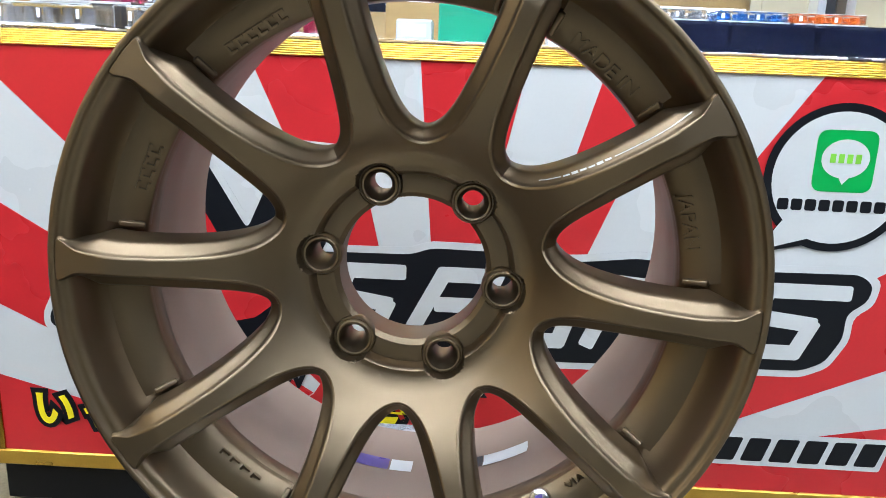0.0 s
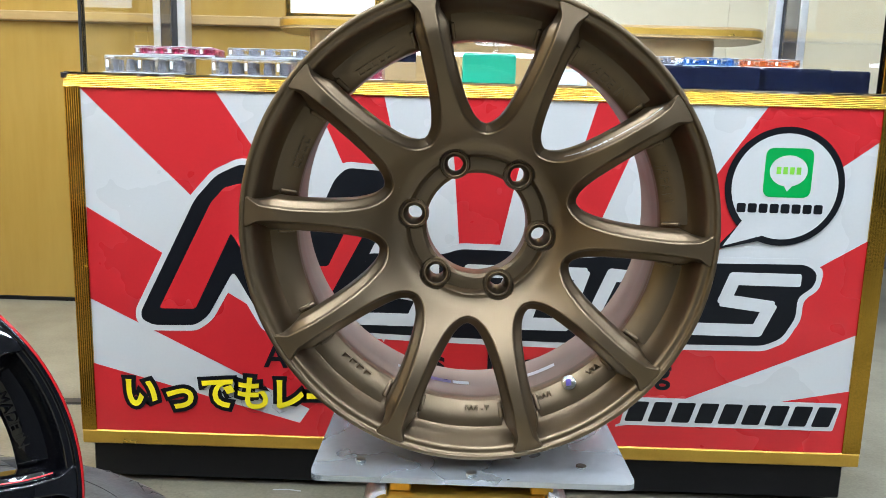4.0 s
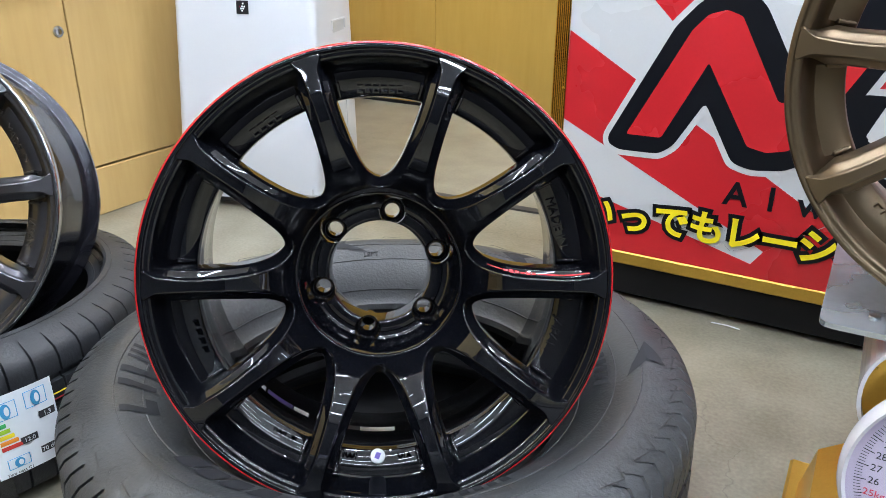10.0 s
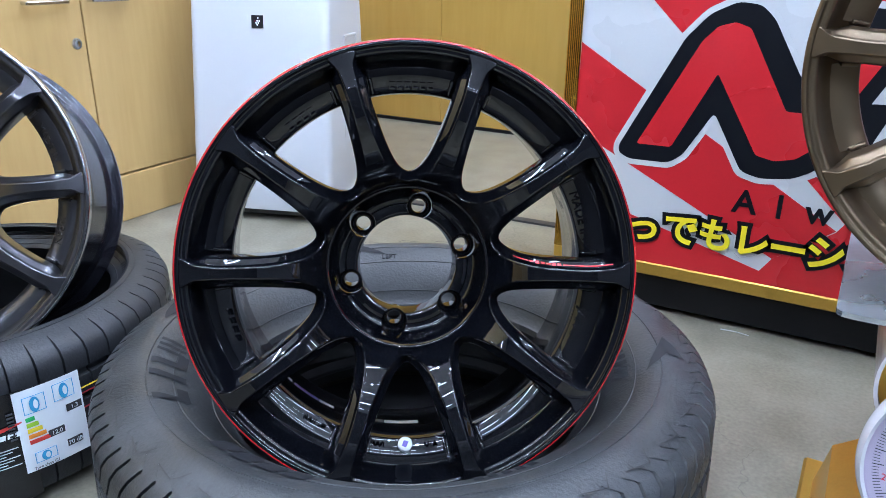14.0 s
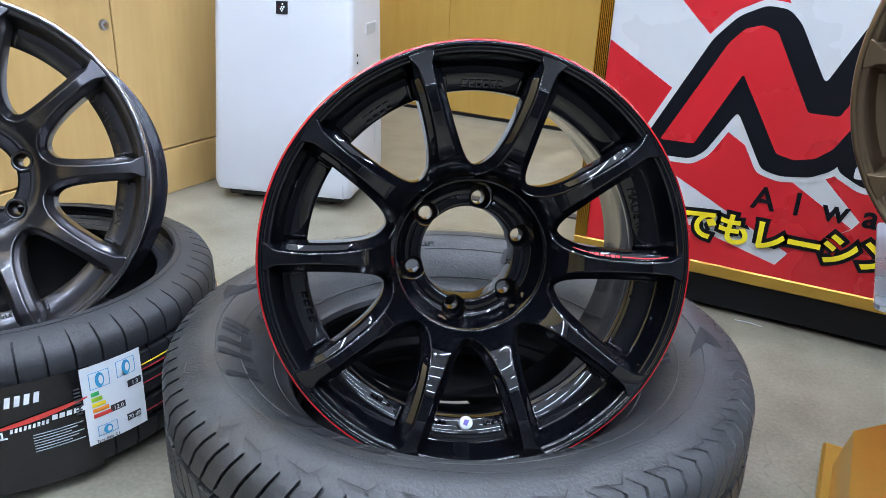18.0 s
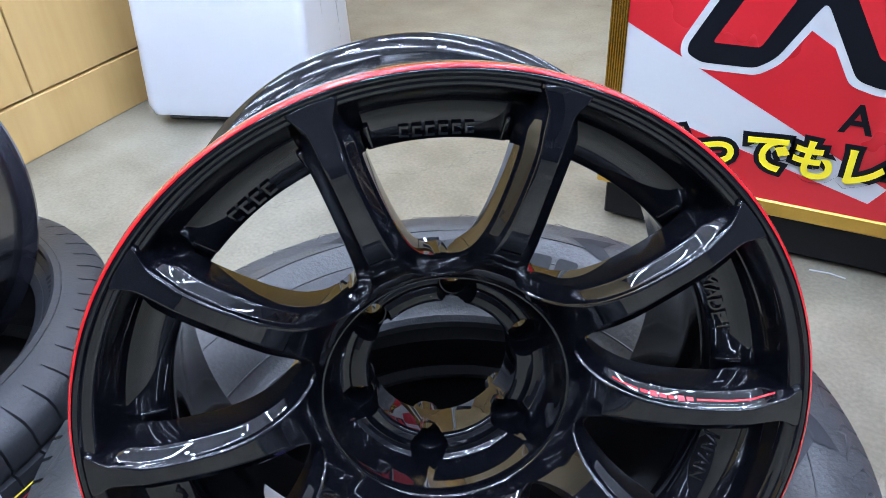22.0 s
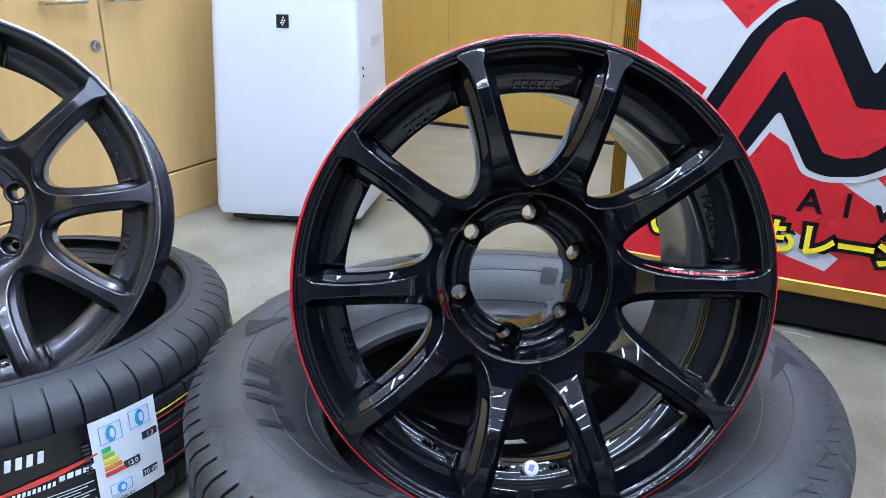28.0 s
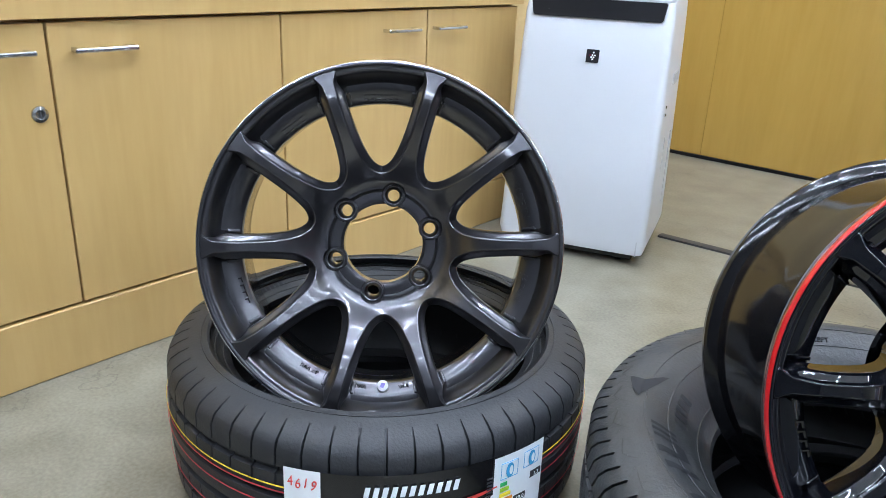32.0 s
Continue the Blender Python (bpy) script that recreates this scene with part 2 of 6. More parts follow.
M = {
    "floor": concrete(),
    "wall_wood": wood("amber_wood_panel", (0.29, 0.178, 0.034), (0.335, 0.212, 0.046), (4, 4, 0.5), 0.26),
    "cab_wood": wood("beech_veneer", (0.455, 0.304, 0.108), (0.515, 0.352, 0.135), (7, 7, 0.8), 0.34),
    "desk_wood": wood("desk_veneer", (0.29, 0.19, 0.075), (0.37, 0.25, 0.105), (3, 9, 9), 0.3),
    "charcoal": mat("charcoal_wall", (0.03, 0.03, 0.032), 0.7, 0, 0.2, 3, 90, 0.1),
    "plaster": mat("grey_plaster", (0.16, 0.165, 0.175), 0.8, 0, 0.06, 3, 90, 0.1),
    "grey_block": mat("pale_grey_panel", (0.62, 0.62, 0.62), 0.5, 0, 0.04, 2, 60),
    "dark_panel": mat("dark_grey_panel", (0.08, 0.085, 0.09), 0.4, 0, 0.08, 3, 60),
    "ceiling": mat("grey_ceiling_paint", (0.26, 0.26, 0.265), 0.9, 0, 0.2, 2, 40),
    "white_print": mat("white_print", (0.53, 0.55, 0.57), 0.28, 0, 0.025, 3, 200, 0.03),
    "red_print": mat("red_print", (0.50, 0.018, 0.024), 0.28, 0, 0.05, 3, 200, 0.03),
    "black_print": mat("black_print", (0.006, 0.007, 0.010), 0.35, 0, 0.1, 3, 200, 0.02, spec=0.2),
    "yellow_print": mat("yellow_print", (0.85, 0.72, 0.01), 0.3, 0, 0.03, 3, 200),
    "green_print": mat("green_print", (0.005, 0.32, 0.06), 0.3, 0, 0.04, 3, 200),
    "lime_print": mat("lime_print", (0.2, 0.55, 0.05), 0.3, 0, 0.04, 3, 200),
    "gold_trim": mat("gold_foil_trim", (0.52, 0.31, 0.045), 0.2, 1.0, 0.3, 14, 200, 0.12, rvary=0.5),
    "gold_paint": mat("gold_paint", (0.55, 0.34, 0.055), 0.3, 0.75, 0.08, 10, 250, 0.05),
    "black_plinth": mat("black_laminate", (0.006, 0.006, 0.007), 0.4, 0, 0.2, 8, 100, spec=0.2),
    "bronze": mat("matt_bronze_paint", (0.176, 0.133, 0.085), 0.42, 1.0, 0.02, 14, 600, 0.0, rvary=0.08),
    "bronze_in": mat("primed_bronze_barrel", (0.27, 0.2, 0.16), 0.55, 0.25, 0.05, 14, 500, 0.04),
    "black": mat("gloss_black_paint", (0.0028, 0.0031, 0.0046), 0.018, 0.0, 0.02, 10, 400, 0.0, rvary=0.0, spec=0.7),
    "black_in": mat("satin_black_barrel", (0.005, 0.005, 0.006), 0.07, 0.0, 0.1, 14, 500, 0.03, rvary=0.2, stretch=(1, 1, 1), spec=0.6),
    "red_lip": mat("red_lip_paint", (0.40, 0.006, 0.010), 0.12, 0.1, 0.05, 20, 300, coat=1.0),
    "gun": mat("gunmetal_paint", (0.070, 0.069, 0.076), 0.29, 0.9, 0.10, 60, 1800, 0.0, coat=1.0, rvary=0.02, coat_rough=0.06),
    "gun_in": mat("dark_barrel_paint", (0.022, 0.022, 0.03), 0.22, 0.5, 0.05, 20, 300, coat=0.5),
    "cut_lip": mat("diamond_cut_lip", (0.62, 0.64, 0.68), 0.14, 1.0, 0.06, 30, 800),
    "black_gloss": mat("black_glossy_paper", (0.008, 0.008, 0.009), 0.14, 0, 0.1, 20, 200, 0.05),
    "rubber": mat("tyre_rubber", (0.015, 0.0162, 0.019), 0.55, 0, 0.3, 12, 260, 0.25, rvary=0.15),
    "rubber_dusty": mat("dusty_tyre_rubber", (0.029, 0.031, 0.033), 0.5, 0, 0.42, 9, 260, 0.3, rvary=0.3),
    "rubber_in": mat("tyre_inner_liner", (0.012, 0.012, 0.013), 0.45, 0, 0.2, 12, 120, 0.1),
    "rubber_mark": mat("raised_dark_rubber", (0.018, 0.019, 0.022), 0.65, 0, 0.15, 12, 120, spec=0.2),
    "zinc": mat("zinc_plate", (0.50, 0.54, 0.59), 0.3, 0.75, 0.09, 7, 120, 0.04, rvary=0.3),
    "white_plastic": mat("white_plastic", (0.53, 0.55, 0.585), 0.32, 0, 0.015, 4, 200),
    "cream_plastic": mat("white_enamel", (0.55, 0.55, 0.58), 0.25, 0, 0.04, 5, 200),
    "black_plastic": mat("black_plastic", (0.015, 0.015, 0.017), 0.25, 0, 0.1, 6, 100),
    "grey_plastic": mat("grey_plastic", (0.42, 0.44, 0.46), 0.4, 0, 0.04, 6, 100),
    "chrome": mat("brushed_steel", (0.6, 0.6, 0.6), 0.22, 1, 0.06, 12, 400, stretch=(1, 12, 12)),
    "steel": mat("nickel", (0.5, 0.5, 0.49), 0.25, 1, 0.08, 12, 300),
    "alu": mat("aluminium_profile", (0.7, 0.72, 0.76), 0.35, 0.8, 0.04, 8, 200),
    "dark_alu": mat("dark_profile", (0.03, 0.03, 0.035), 0.35, 0.3, 0.1, 8, 200),
    "glass": glass("case_glass", (0.97, 0.985, 1.0)),
    "clear": glass("clear_plastic", (0.95, 0.96, 0.98), 0.16),
    "pinkish_dial": mat("dial_card", (0.47, 0.42, 0.53), 0.5, 0, 0.02, 5, 200),
    "grey_dial": mat("dial_grey", (0.30, 0.31, 0.36), 0.5, 0, 0.04, 5, 200),
    "dial_red": mat("dial_red_ink", (0.55, 0.03, 0.06), 0.5, 0, 0.03),
    "ink": mat("dark_ink", (0.03, 0.03, 0.035), 0.5, 0, 0.05),
    "blue_ink": mat("blue_ink", (0.06, 0.33, 0.62), 0.5, 0, 0.05),
    "paper": mat("label_paper", (0.80, 0.84, 0.88), 0.35, 0, 0.02, 8, 200),
    "navy": mat("navy_card", (0.003, 0.005, 0.018), 0.12, 0, 0.2, 18, 60, 0.5),
    "green_card": mat("green_card", (0.01, 0.22, 0.13), 0.3, 0, 0.08, 8, 200, coat=0.3),
    "magenta_nut": mat("magenta_anodised", (0.35, 0.02, 0.07), 0.25, 0.7, 0.1, 30, 300),
    "blue_nut": mat("blue_anodised", (0.02, 0.14, 0.45), 0.25, 0.7, 0.1, 30, 300),
    "orange_nut": mat("orange_anodised", (0.6, 0.13, 0.01), 0.25, 0.6, 0.1, 30, 300),
    "grey_nut": mat("silver_anodised", (0.35, 0.36, 0.4), 0.25, 0.8, 0.1, 30, 300),
    "black_nut": mat("black_anodised", (0.02, 0.02, 0.025), 0.25, 0.6, 0.1, 30, 300),
    "violet": mat("violet_sticker", (0.10, 0.07, 0.32), 0.3, 0, 0.05, 40, 300),
    "yellow_line": mat("yellow_tread_paint", (0.7, 0.55, 0.02), 0.5, 0, 0.1, 20, 200),
    "red_line": mat("red_tread_paint", (0.4, 0.03, 0.04), 0.5, 0, 0.2, 20, 200),
    "e_green": mat("eu_green", (0.05, 0.45, 0.12), 0.4, 0, 0.02),
    "e_lime": mat("eu_lime", (0.35, 0.6, 0.03), 0.4, 0, 0.02),
    "e_yellow": mat("eu_yellow", (0.85, 0.7, 0.02), 0.4, 0, 0.02),
    "e_orange": mat("eu_orange", (0.8, 0.28, 0.02), 0.4, 0, 0.02),
    "e_red": mat("eu_red", (0.65, 0.05, 0.04), 0.4, 0, 0.02),
    "extinguisher": mat("extinguisher_red", (0.5, 0.012, 0.015), 0.2, 0, 0.05, 6, 100, coat=0.6),
    "lamp": glow("lamp_diffuser", (0.90, 0.97, 1.0), 165.0),
    "spot": glow("spot_lens", (0.95, 0.98, 1.0), 2600.0),
    "strip": glow("case_led_strip", (0.95, 0.97, 1.0), 4.0),
    "cream_wall": mat("cream_laminate", (0.48, 0.43, 0.31), 0.4, 0, 0.04, 3, 60),
    "pine": mat("warm_wall", (0.55, 0.42, 0.2), 0.5, 0, 0.05, 3, 60),
    "text_grey": mat("pale_grey_ink", (0.45, 0.46, 0.48), 0.5, 0, 0.03),
    "cover_black": mat("black_cover_tape", (0.03, 0.03, 0.032), 0.5, 0, 0.1, 20, 200),
}


# ---- geometry helpers ----
def raw(name, verts, faces, material, parent=None, label="", smooth=False, at=None):
    me = bpy.data.meshes.new(name)
    me.from_pydata([tuple(v) for v in verts], [], faces)
    me.validate()
    bm = bmesh.new()
    bm.from_mesh(me)
    bmesh.ops.recalc_face_normals(bm, faces=bm.faces)
    bm.to_mesh(me)
    bm.free()
    if smooth:
        me.shade_smooth()
    me.materials.append(material)
    ob = new(name, me)
    if parent is not None:
        ob.parent = parent
    if at is not None:
        ob.matrix_basis = at
    if label:
        ob["label"] = label
    return ob


def part(name, bm, material, parent=None, label="", smooth=False, at=None, angle=None):
    me = bpy.data.meshes.new(name)
    bm.to_mesh(me)
    bm.free()
    if smooth:
        me.shade_smooth()
        if angle:
            me.set_sharp_from_angle(angle=radians(angle))
    me.materials.append(material)
    ob = new(name, me)
    if parent is not None:
        ob.parent = parent
    if at is not None:
        ob.matrix_basis = at
    if label:
        ob["label"] = label
    return ob


def again(ob, parent, at, name=None):
    """Another piece on the same mesh."""
    o = new(name or ob.name.split(".")[0], ob.data)
    o.parent = parent
    o.matrix_basis = at
    return o


def thing(name, at, label, category, group="", kind=""):
    ob = new(name)
    ob.empty_display_size = 0.05
    ob.matrix_basis = at
    return tagged(ob, label, category, group, kind)


def box(lo, hi, bevel=0.0, seg=1, bm=None):
    own = bm is None
    bm = bm or bmesh.new()
    mid, size = [(a + b) / 2 for a, b in zip(lo, hi)], [b - a for a, b in zip(lo, hi)]
    r = bmesh.ops.create_cube(bm, size=1.0, matrix=Matrix.Translation(mid) @ Matrix.Diagonal((*size, 1)))
    if bevel:
        es = list({e for v in r["verts"] for e in v.link_edges})
        bmesh.ops.bevel(bm, geom=es, offset=bevel, segments=seg, affect="EDGES", profile=0.5)
    return bm


def cyl(r, z0, z1, n=32, bevel=0.0, r2=None, bm=None, m=Matrix.Identity(4)):
    bm = bm or bmesh.new()
    g = bmesh.ops.create_cone(bm, cap_ends=True, segments=n, radius1=r, radius2=r if r2 is None else r2, depth=z1 - z0, matrix=m @ Matrix.Translation((0, 0, (z0 + z1) / 2)))
    if bevel:
        es = [e for e in {e for v in g["verts"] for e in v.link_edges} if any(len(f.verts) > 4 for f in e.link_faces)]
        bmesh.ops.bevel(bm, geom=es, offset=bevel, segments=2, affect="EDGES", profile=0.5)
    return bm


def revolve(profile, n=96, closed=False, a0=0.0, a1=2 * math.pi):
    """Verts and faces of a profile of (r, z) turned about z."""
    full = abs(a1 - a0 - 2 * math.pi) < 1e-6
    k, cols = len(profile), n if full else n + 1
    v = [(r * math.cos(a0 + (a1 - a0) * i / n), r * math.sin(a0 + (a1 - a0) * i / n), z) for i in range(cols) for r, z in profile]
    f = []
    for i in range(n):
        for j in range(k if closed else k - 1):
            a, b = i * k + j, i * k + (j + 1) % k
            c, d = ((i + 1) % cols) * k + (j + 1) % k, ((i + 1) % cols) * k + j
            f.append((a, b, c, d))
    if closed and not full:
        f += [tuple(range(k)), tuple(cols * k - k + j for j in range(k))]
    return v, f


def turned(name, profile, material, parent=None, n=96, closed=False, label="", at=None, smooth=True, angle=35, a0=0.0, a1=2 * math.pi):
    v, f = revolve(profile, n, closed, a0, a1)
    bm = bmesh.new()
    vs = [bm.verts.new(p) for p in v]
    for q in f:
        try:
            bm.faces.new([vs[i] for i in q])
        except ValueError:
            pass
    bmesh.ops.remove_doubles(bm, verts=bm.verts, dist=1e-6)
    bmesh.ops.recalc_face_normals(bm, faces=bm.faces)
    return part(name, bm, material, parent, label, smooth, at, angle)


def prism(poly, z0, z1, bm=None):
    """A flat polygon (x, y) as a slab from z0 to z1."""
    bm = bm or bmesh.new()
    lo, hi = [bm.verts.new((x, y, z0)) for x, y in poly], [bm.verts.new((x, y, z1)) for x, y in poly]
    n = len(poly)
    bm.faces.new(hi)
    bm.faces.new(lo[::-1])
    for i in range(n):
        bm.faces.new((lo[i], lo[(i + 1) % n], hi[(i + 1) % n], hi[i]))
    bmesh.ops.recalc_face_normals(bm, faces=bm.faces)
    return bm


def rounded(poly, r, n=5):
    """A polygon with its corners rounded."""
    out, k = [], len(poly)
    for i in range(k):
        p, a, b = Vector(poly[i]), Vector(poly[i - 1]), Vector(poly[(i + 1) % k])
        q = min(r, 0.45 * (a - p).length, 0.45 * (b - p).length)
        s, e = p + (a - p).normalized() * q, p + (b - p).normalized() * q
        out += [tuple(s.lerp(p, t).lerp(p.lerp(e, t), t)) for t in [j / n for j in range(n + 1)]]
    return out


def stroke(pts, w, cut=None):
    """The outline of a line of width w through pts, mitred."""
    P = [Vector(p) for p in pts]
    left, right = [], []
    for i, p in enumerate(P):
        d0 = (P[i] - P[i - 1]).normalized() if i else None
        d1 = (P[i + 1] - P[i]).normalized() if i < len(P) - 1 else None
        d0, d1 = d0 or d1, d1 or d0
        n0, n1 = Vector((-d0.y, d0.x)), Vector((-d1.y, d1.x))
        m = (n0 + n1).normalized()
        s = w / 2 / max(0.35, m.dot(n0))
        ext = Vector((0, 0))
        if cut and i == 0:
            ext = -d1 * cut
        if cut and i == len(P) - 1:
            ext = d0 * cut
        left.append(tuple(p + m * s + ext))
        right.append(tuple(p - m * s + ext))
    return left + right[::-1]


def clip(poly, x0, x1, y0, y1):
    for ax, lim, sign in ((0, x0, 1), (0, x1, -1), (1, y0, 1), (1, y1, -1)):
        out = []
        for i, p in enumerate(poly):
            q = poly[i - 1]
            a, b = sign * (q[ax] - lim), sign * (p[ax] - lim)
            if a * b < 0:
                t = a / (a - b)
                out.append((q[0] + t * (p[0] - q[0]), q[1] + t * (p[1] - q[1])))
            if b >= 0:
                out.append(p)
        poly = out
        if not poly:
            return poly
    return poly


def words(name, body, size, material, parent, at, thick=0.0006, offset=0.0, align="CENTER", label="", shear=0.0, spacing=1.0, xscale=1.0):
    cu = bpy.data.curves.new(name, "FONT")
    cu.body, cu.size, cu.extrude, cu.offset, cu.align_x, cu.align_y = body, size, thick, offset, align, "CENTER"
    cu.shear, cu.space_character, cu.resolution_u = shear, spacing, 4
    tmp = bpy.data.objects.new(name, cu)
    scene.collection.objects.link(tmp)
    me = bpy.data.meshes.new_from_object(tmp.evaluated_get(bpy.context.evaluated_depsgraph_get()))
    bpy.data.objects.remove(tmp)
    bpy.data.curves.remove(cu)
    me.materials.clear()
    me.materials.append(material)
    if xscale != 1.0:
        me.transform(Matrix.Diagonal((xscale, 1, 1, 1)))
    ob = new(name, me)
    ob.parent = parent
    ob.matrix_basis = at
    if label:
        ob["label"] = label
    return ob


# ---- setting ----
def slab(name, lo, hi, material, label, category, bevel=0.0):
    return tagged(part(name, box(lo, hi, bevel), material), label, category, kind="structure")


slab("floor", (-3.0, -3.5, -0.1), (5.0, 6.0, 0.0), M["floor"], "polished tan concrete floor with fine cracks and stains", "floor")
slab("ceiling", (-3.0, -3.5, 3.0), (5.0, 6.0, 3.1), M["ceiling"], "grey painted ceiling with hanging tube lamps", "ceiling")
slab("wall_west", (-2.5, -3.5, 0.0), (-2.35, 2.69, 3.0), M["pine"], "warm painted wall behind the cabinets", "wall")
slab("wall_south", (-2.35, -3.35, 0.0), (4.85, -3.2, 3.0), M["charcoal"], "dark charcoal wall at the back of the shop", "wall")
slab("wall_east", (4.85, -3.35, 0.0), (5.0, 6.0, 3.0), M["plaster"], "grey plaster side wall of the shop", "wall")
slab("wall_far", (1.2, 5.85, 0.0), (4.85, 6.0, 3.0), M["plaster"], "grey far wall of the shop", "wall")

# amber wood panel wall with joints, seen behind the counter
wn = thing("wall_north", Matrix.Identity(4), "amber varnished wood panel wall that turns cream at one end", "wall", kind="structure")
part("wall_core", box((-2.5, 2.71, 0.0), (1.75, 2.86, 3.0)), M["wall_wood"], wn)
px = [-2.35, -1.66, -0.97, -0.28, 0.41, 1.10, 1.75]
for i in range(6):
    part("panel", box((px[i] + 0.0006, 2.685, 0.015), (px[i + 1] - 0.0006, 2.709, 2.995), 0.0008), M["wall_wood"] if i < 4 else M["cream_wall"], wn)
part("wall_rail", box((-2.185, 2.655, 1.028), (0.40, 2.6845, 1.062), 0.004), M["desk_wood"], wn, "pale wood rail along the wall")
part("skirting", box((-2.35, 2.681, 0.001), (1.75, 2.709, 0.014)), M["black_plinth"], wn)

# white door frame at the end of the wood wall
df = thing("door_1", Matrix.Identity(4), "white door frame with a grey panel at the end of the wood wall", "door", kind="structure")
part("door_frame", box((-2.252, 2.640, 0.0), (-2.190, 2.680, 2.6), 0.004), M["white_plastic"], df, "white door post")
part("seal", box((-2.276, 2.655, 0.0), (-2.2525, 2.680, 2.6)), M["dark_alu"], df, "dark door seal")
part("door_panel", box((-2.348, 2.650, 0.0), (-2.2765, 2.680, 2.6), 0.003), M["grey_plastic"], df, "grey door panel")

# pale block wall and dark base at the far right
eb = thing("wall_block", Matrix.Identity(4), "pale grey block wall over a dark grey base", "wall", kind="structure")
part("wall_base", box((1.95, 3.9, 0.0), (4.8, 4.1, 0.55), 0.004), M["dark_panel"], eb)
for r in range(6):
    for c in range(5):
        part("panel", box((1.95 + c * 0.57, 3.92, 0.553 + r * 0.4), (1.95 + c * 0.57 + 0.566, 4.1, 0.553 + r * 0.4 + 0.396), 0.004), M["grey_block"], eb)

# lamps
for x, y in ((x, y) for y in (-2.3, -1.4, -0.5, 0.4, 1.3, 2.2) for x in (-1.5, 0.0, 1.5, 3.0)):
    lp = thing("ceiling_lamp", pose(x, y, 2.999), "bright linear tube lamp hanging from the ceiling", "lamp", "ceiling lamps")
    part("housing", box((-0.62, -0.007, -0.275), (0.62, 0.007, -0.263), 0.003), M["white_plastic"], lp)
    for wx in (-0.5, 0.5):
        part("wire", cyl(0.0015, -0.263, 0.0, 8), M["steel"], lp, at=pose(wx, 0, 0))
    part("diffuser", box((-0.60, -0.011, -0.298), (0.60, 0.011, -0.2755), 0.004), M["lamp"], lp)
for x in (-1.9, -1.2, -0.5, 0.2, 0.9):
    for y in (-0.45, 0.3, 1.5):
        sp = thing("spot_lamp", pose(x, y, 2.999), "small round recessed spot lamp", "lamp", "spot lamps")
        turned("ring", [(0.02, -0.012), (0.032, -0.012), (0.038, 0.0)], M["white_plastic"], sp, 24)
        turned("lens", [(0.0005, -0.009), (0.02, -0.009)], M["spot"], sp, 24)


# ---- wheels ----
def frame_of(c, yaw, lean, spin):
    y, l = radians(yaw), radians(lean)
    n = Vector((math.sin(y) * math.cos(l), -math.cos(y) * math.cos(l), math.sin(l)))
    u = Vector((math.cos(y), math.sin(y), 0))
    v = n.cross(u)
    m = Matrix((u, v, n)).transposed().to_4x4()
    m.translation = c
    return m @ pose(0, 0, 0, 0, 0, spin)


def table(rows, x):
    xs, ys = zip(*rows)
    return float(np.interp(x, xs, ys))


SPOKE_W = [(0.103, 0.0318), (0.1035, 0.0288), (0.105, 0.0252), (0.1078, 0.0220), (0.1125, 0.0183), (0.120, 0.0152), (0.132, 0.0125), (0.15, 0.0105), (0.17, 0.0096), (0.19, 0.0093), (0.202, 0.0097), (0.211, 0.0104), (0.220, 0.0114), (0.228, 0.0127), (0.2345, 0.0142), (0.2378, 0.0152)]
RL, WIDE = 0.2455, 0.27
R_IN = 0.0935
# rounded edge, sloped flank and side wall: step into the window, drop below the face
EDGE = [(-0.0010, 0.0), (0.0002, 0.0002), (0.0010, 0.0007), (0.0016, 0.0016), (0.0022, 0.0030), (0.0034, 0.0044), (0.0082, 0.0080), (0.0095, 0.0092), (0.0104, 0.0110), (0.0110, 0.0140), (0.0118, 0.038)]


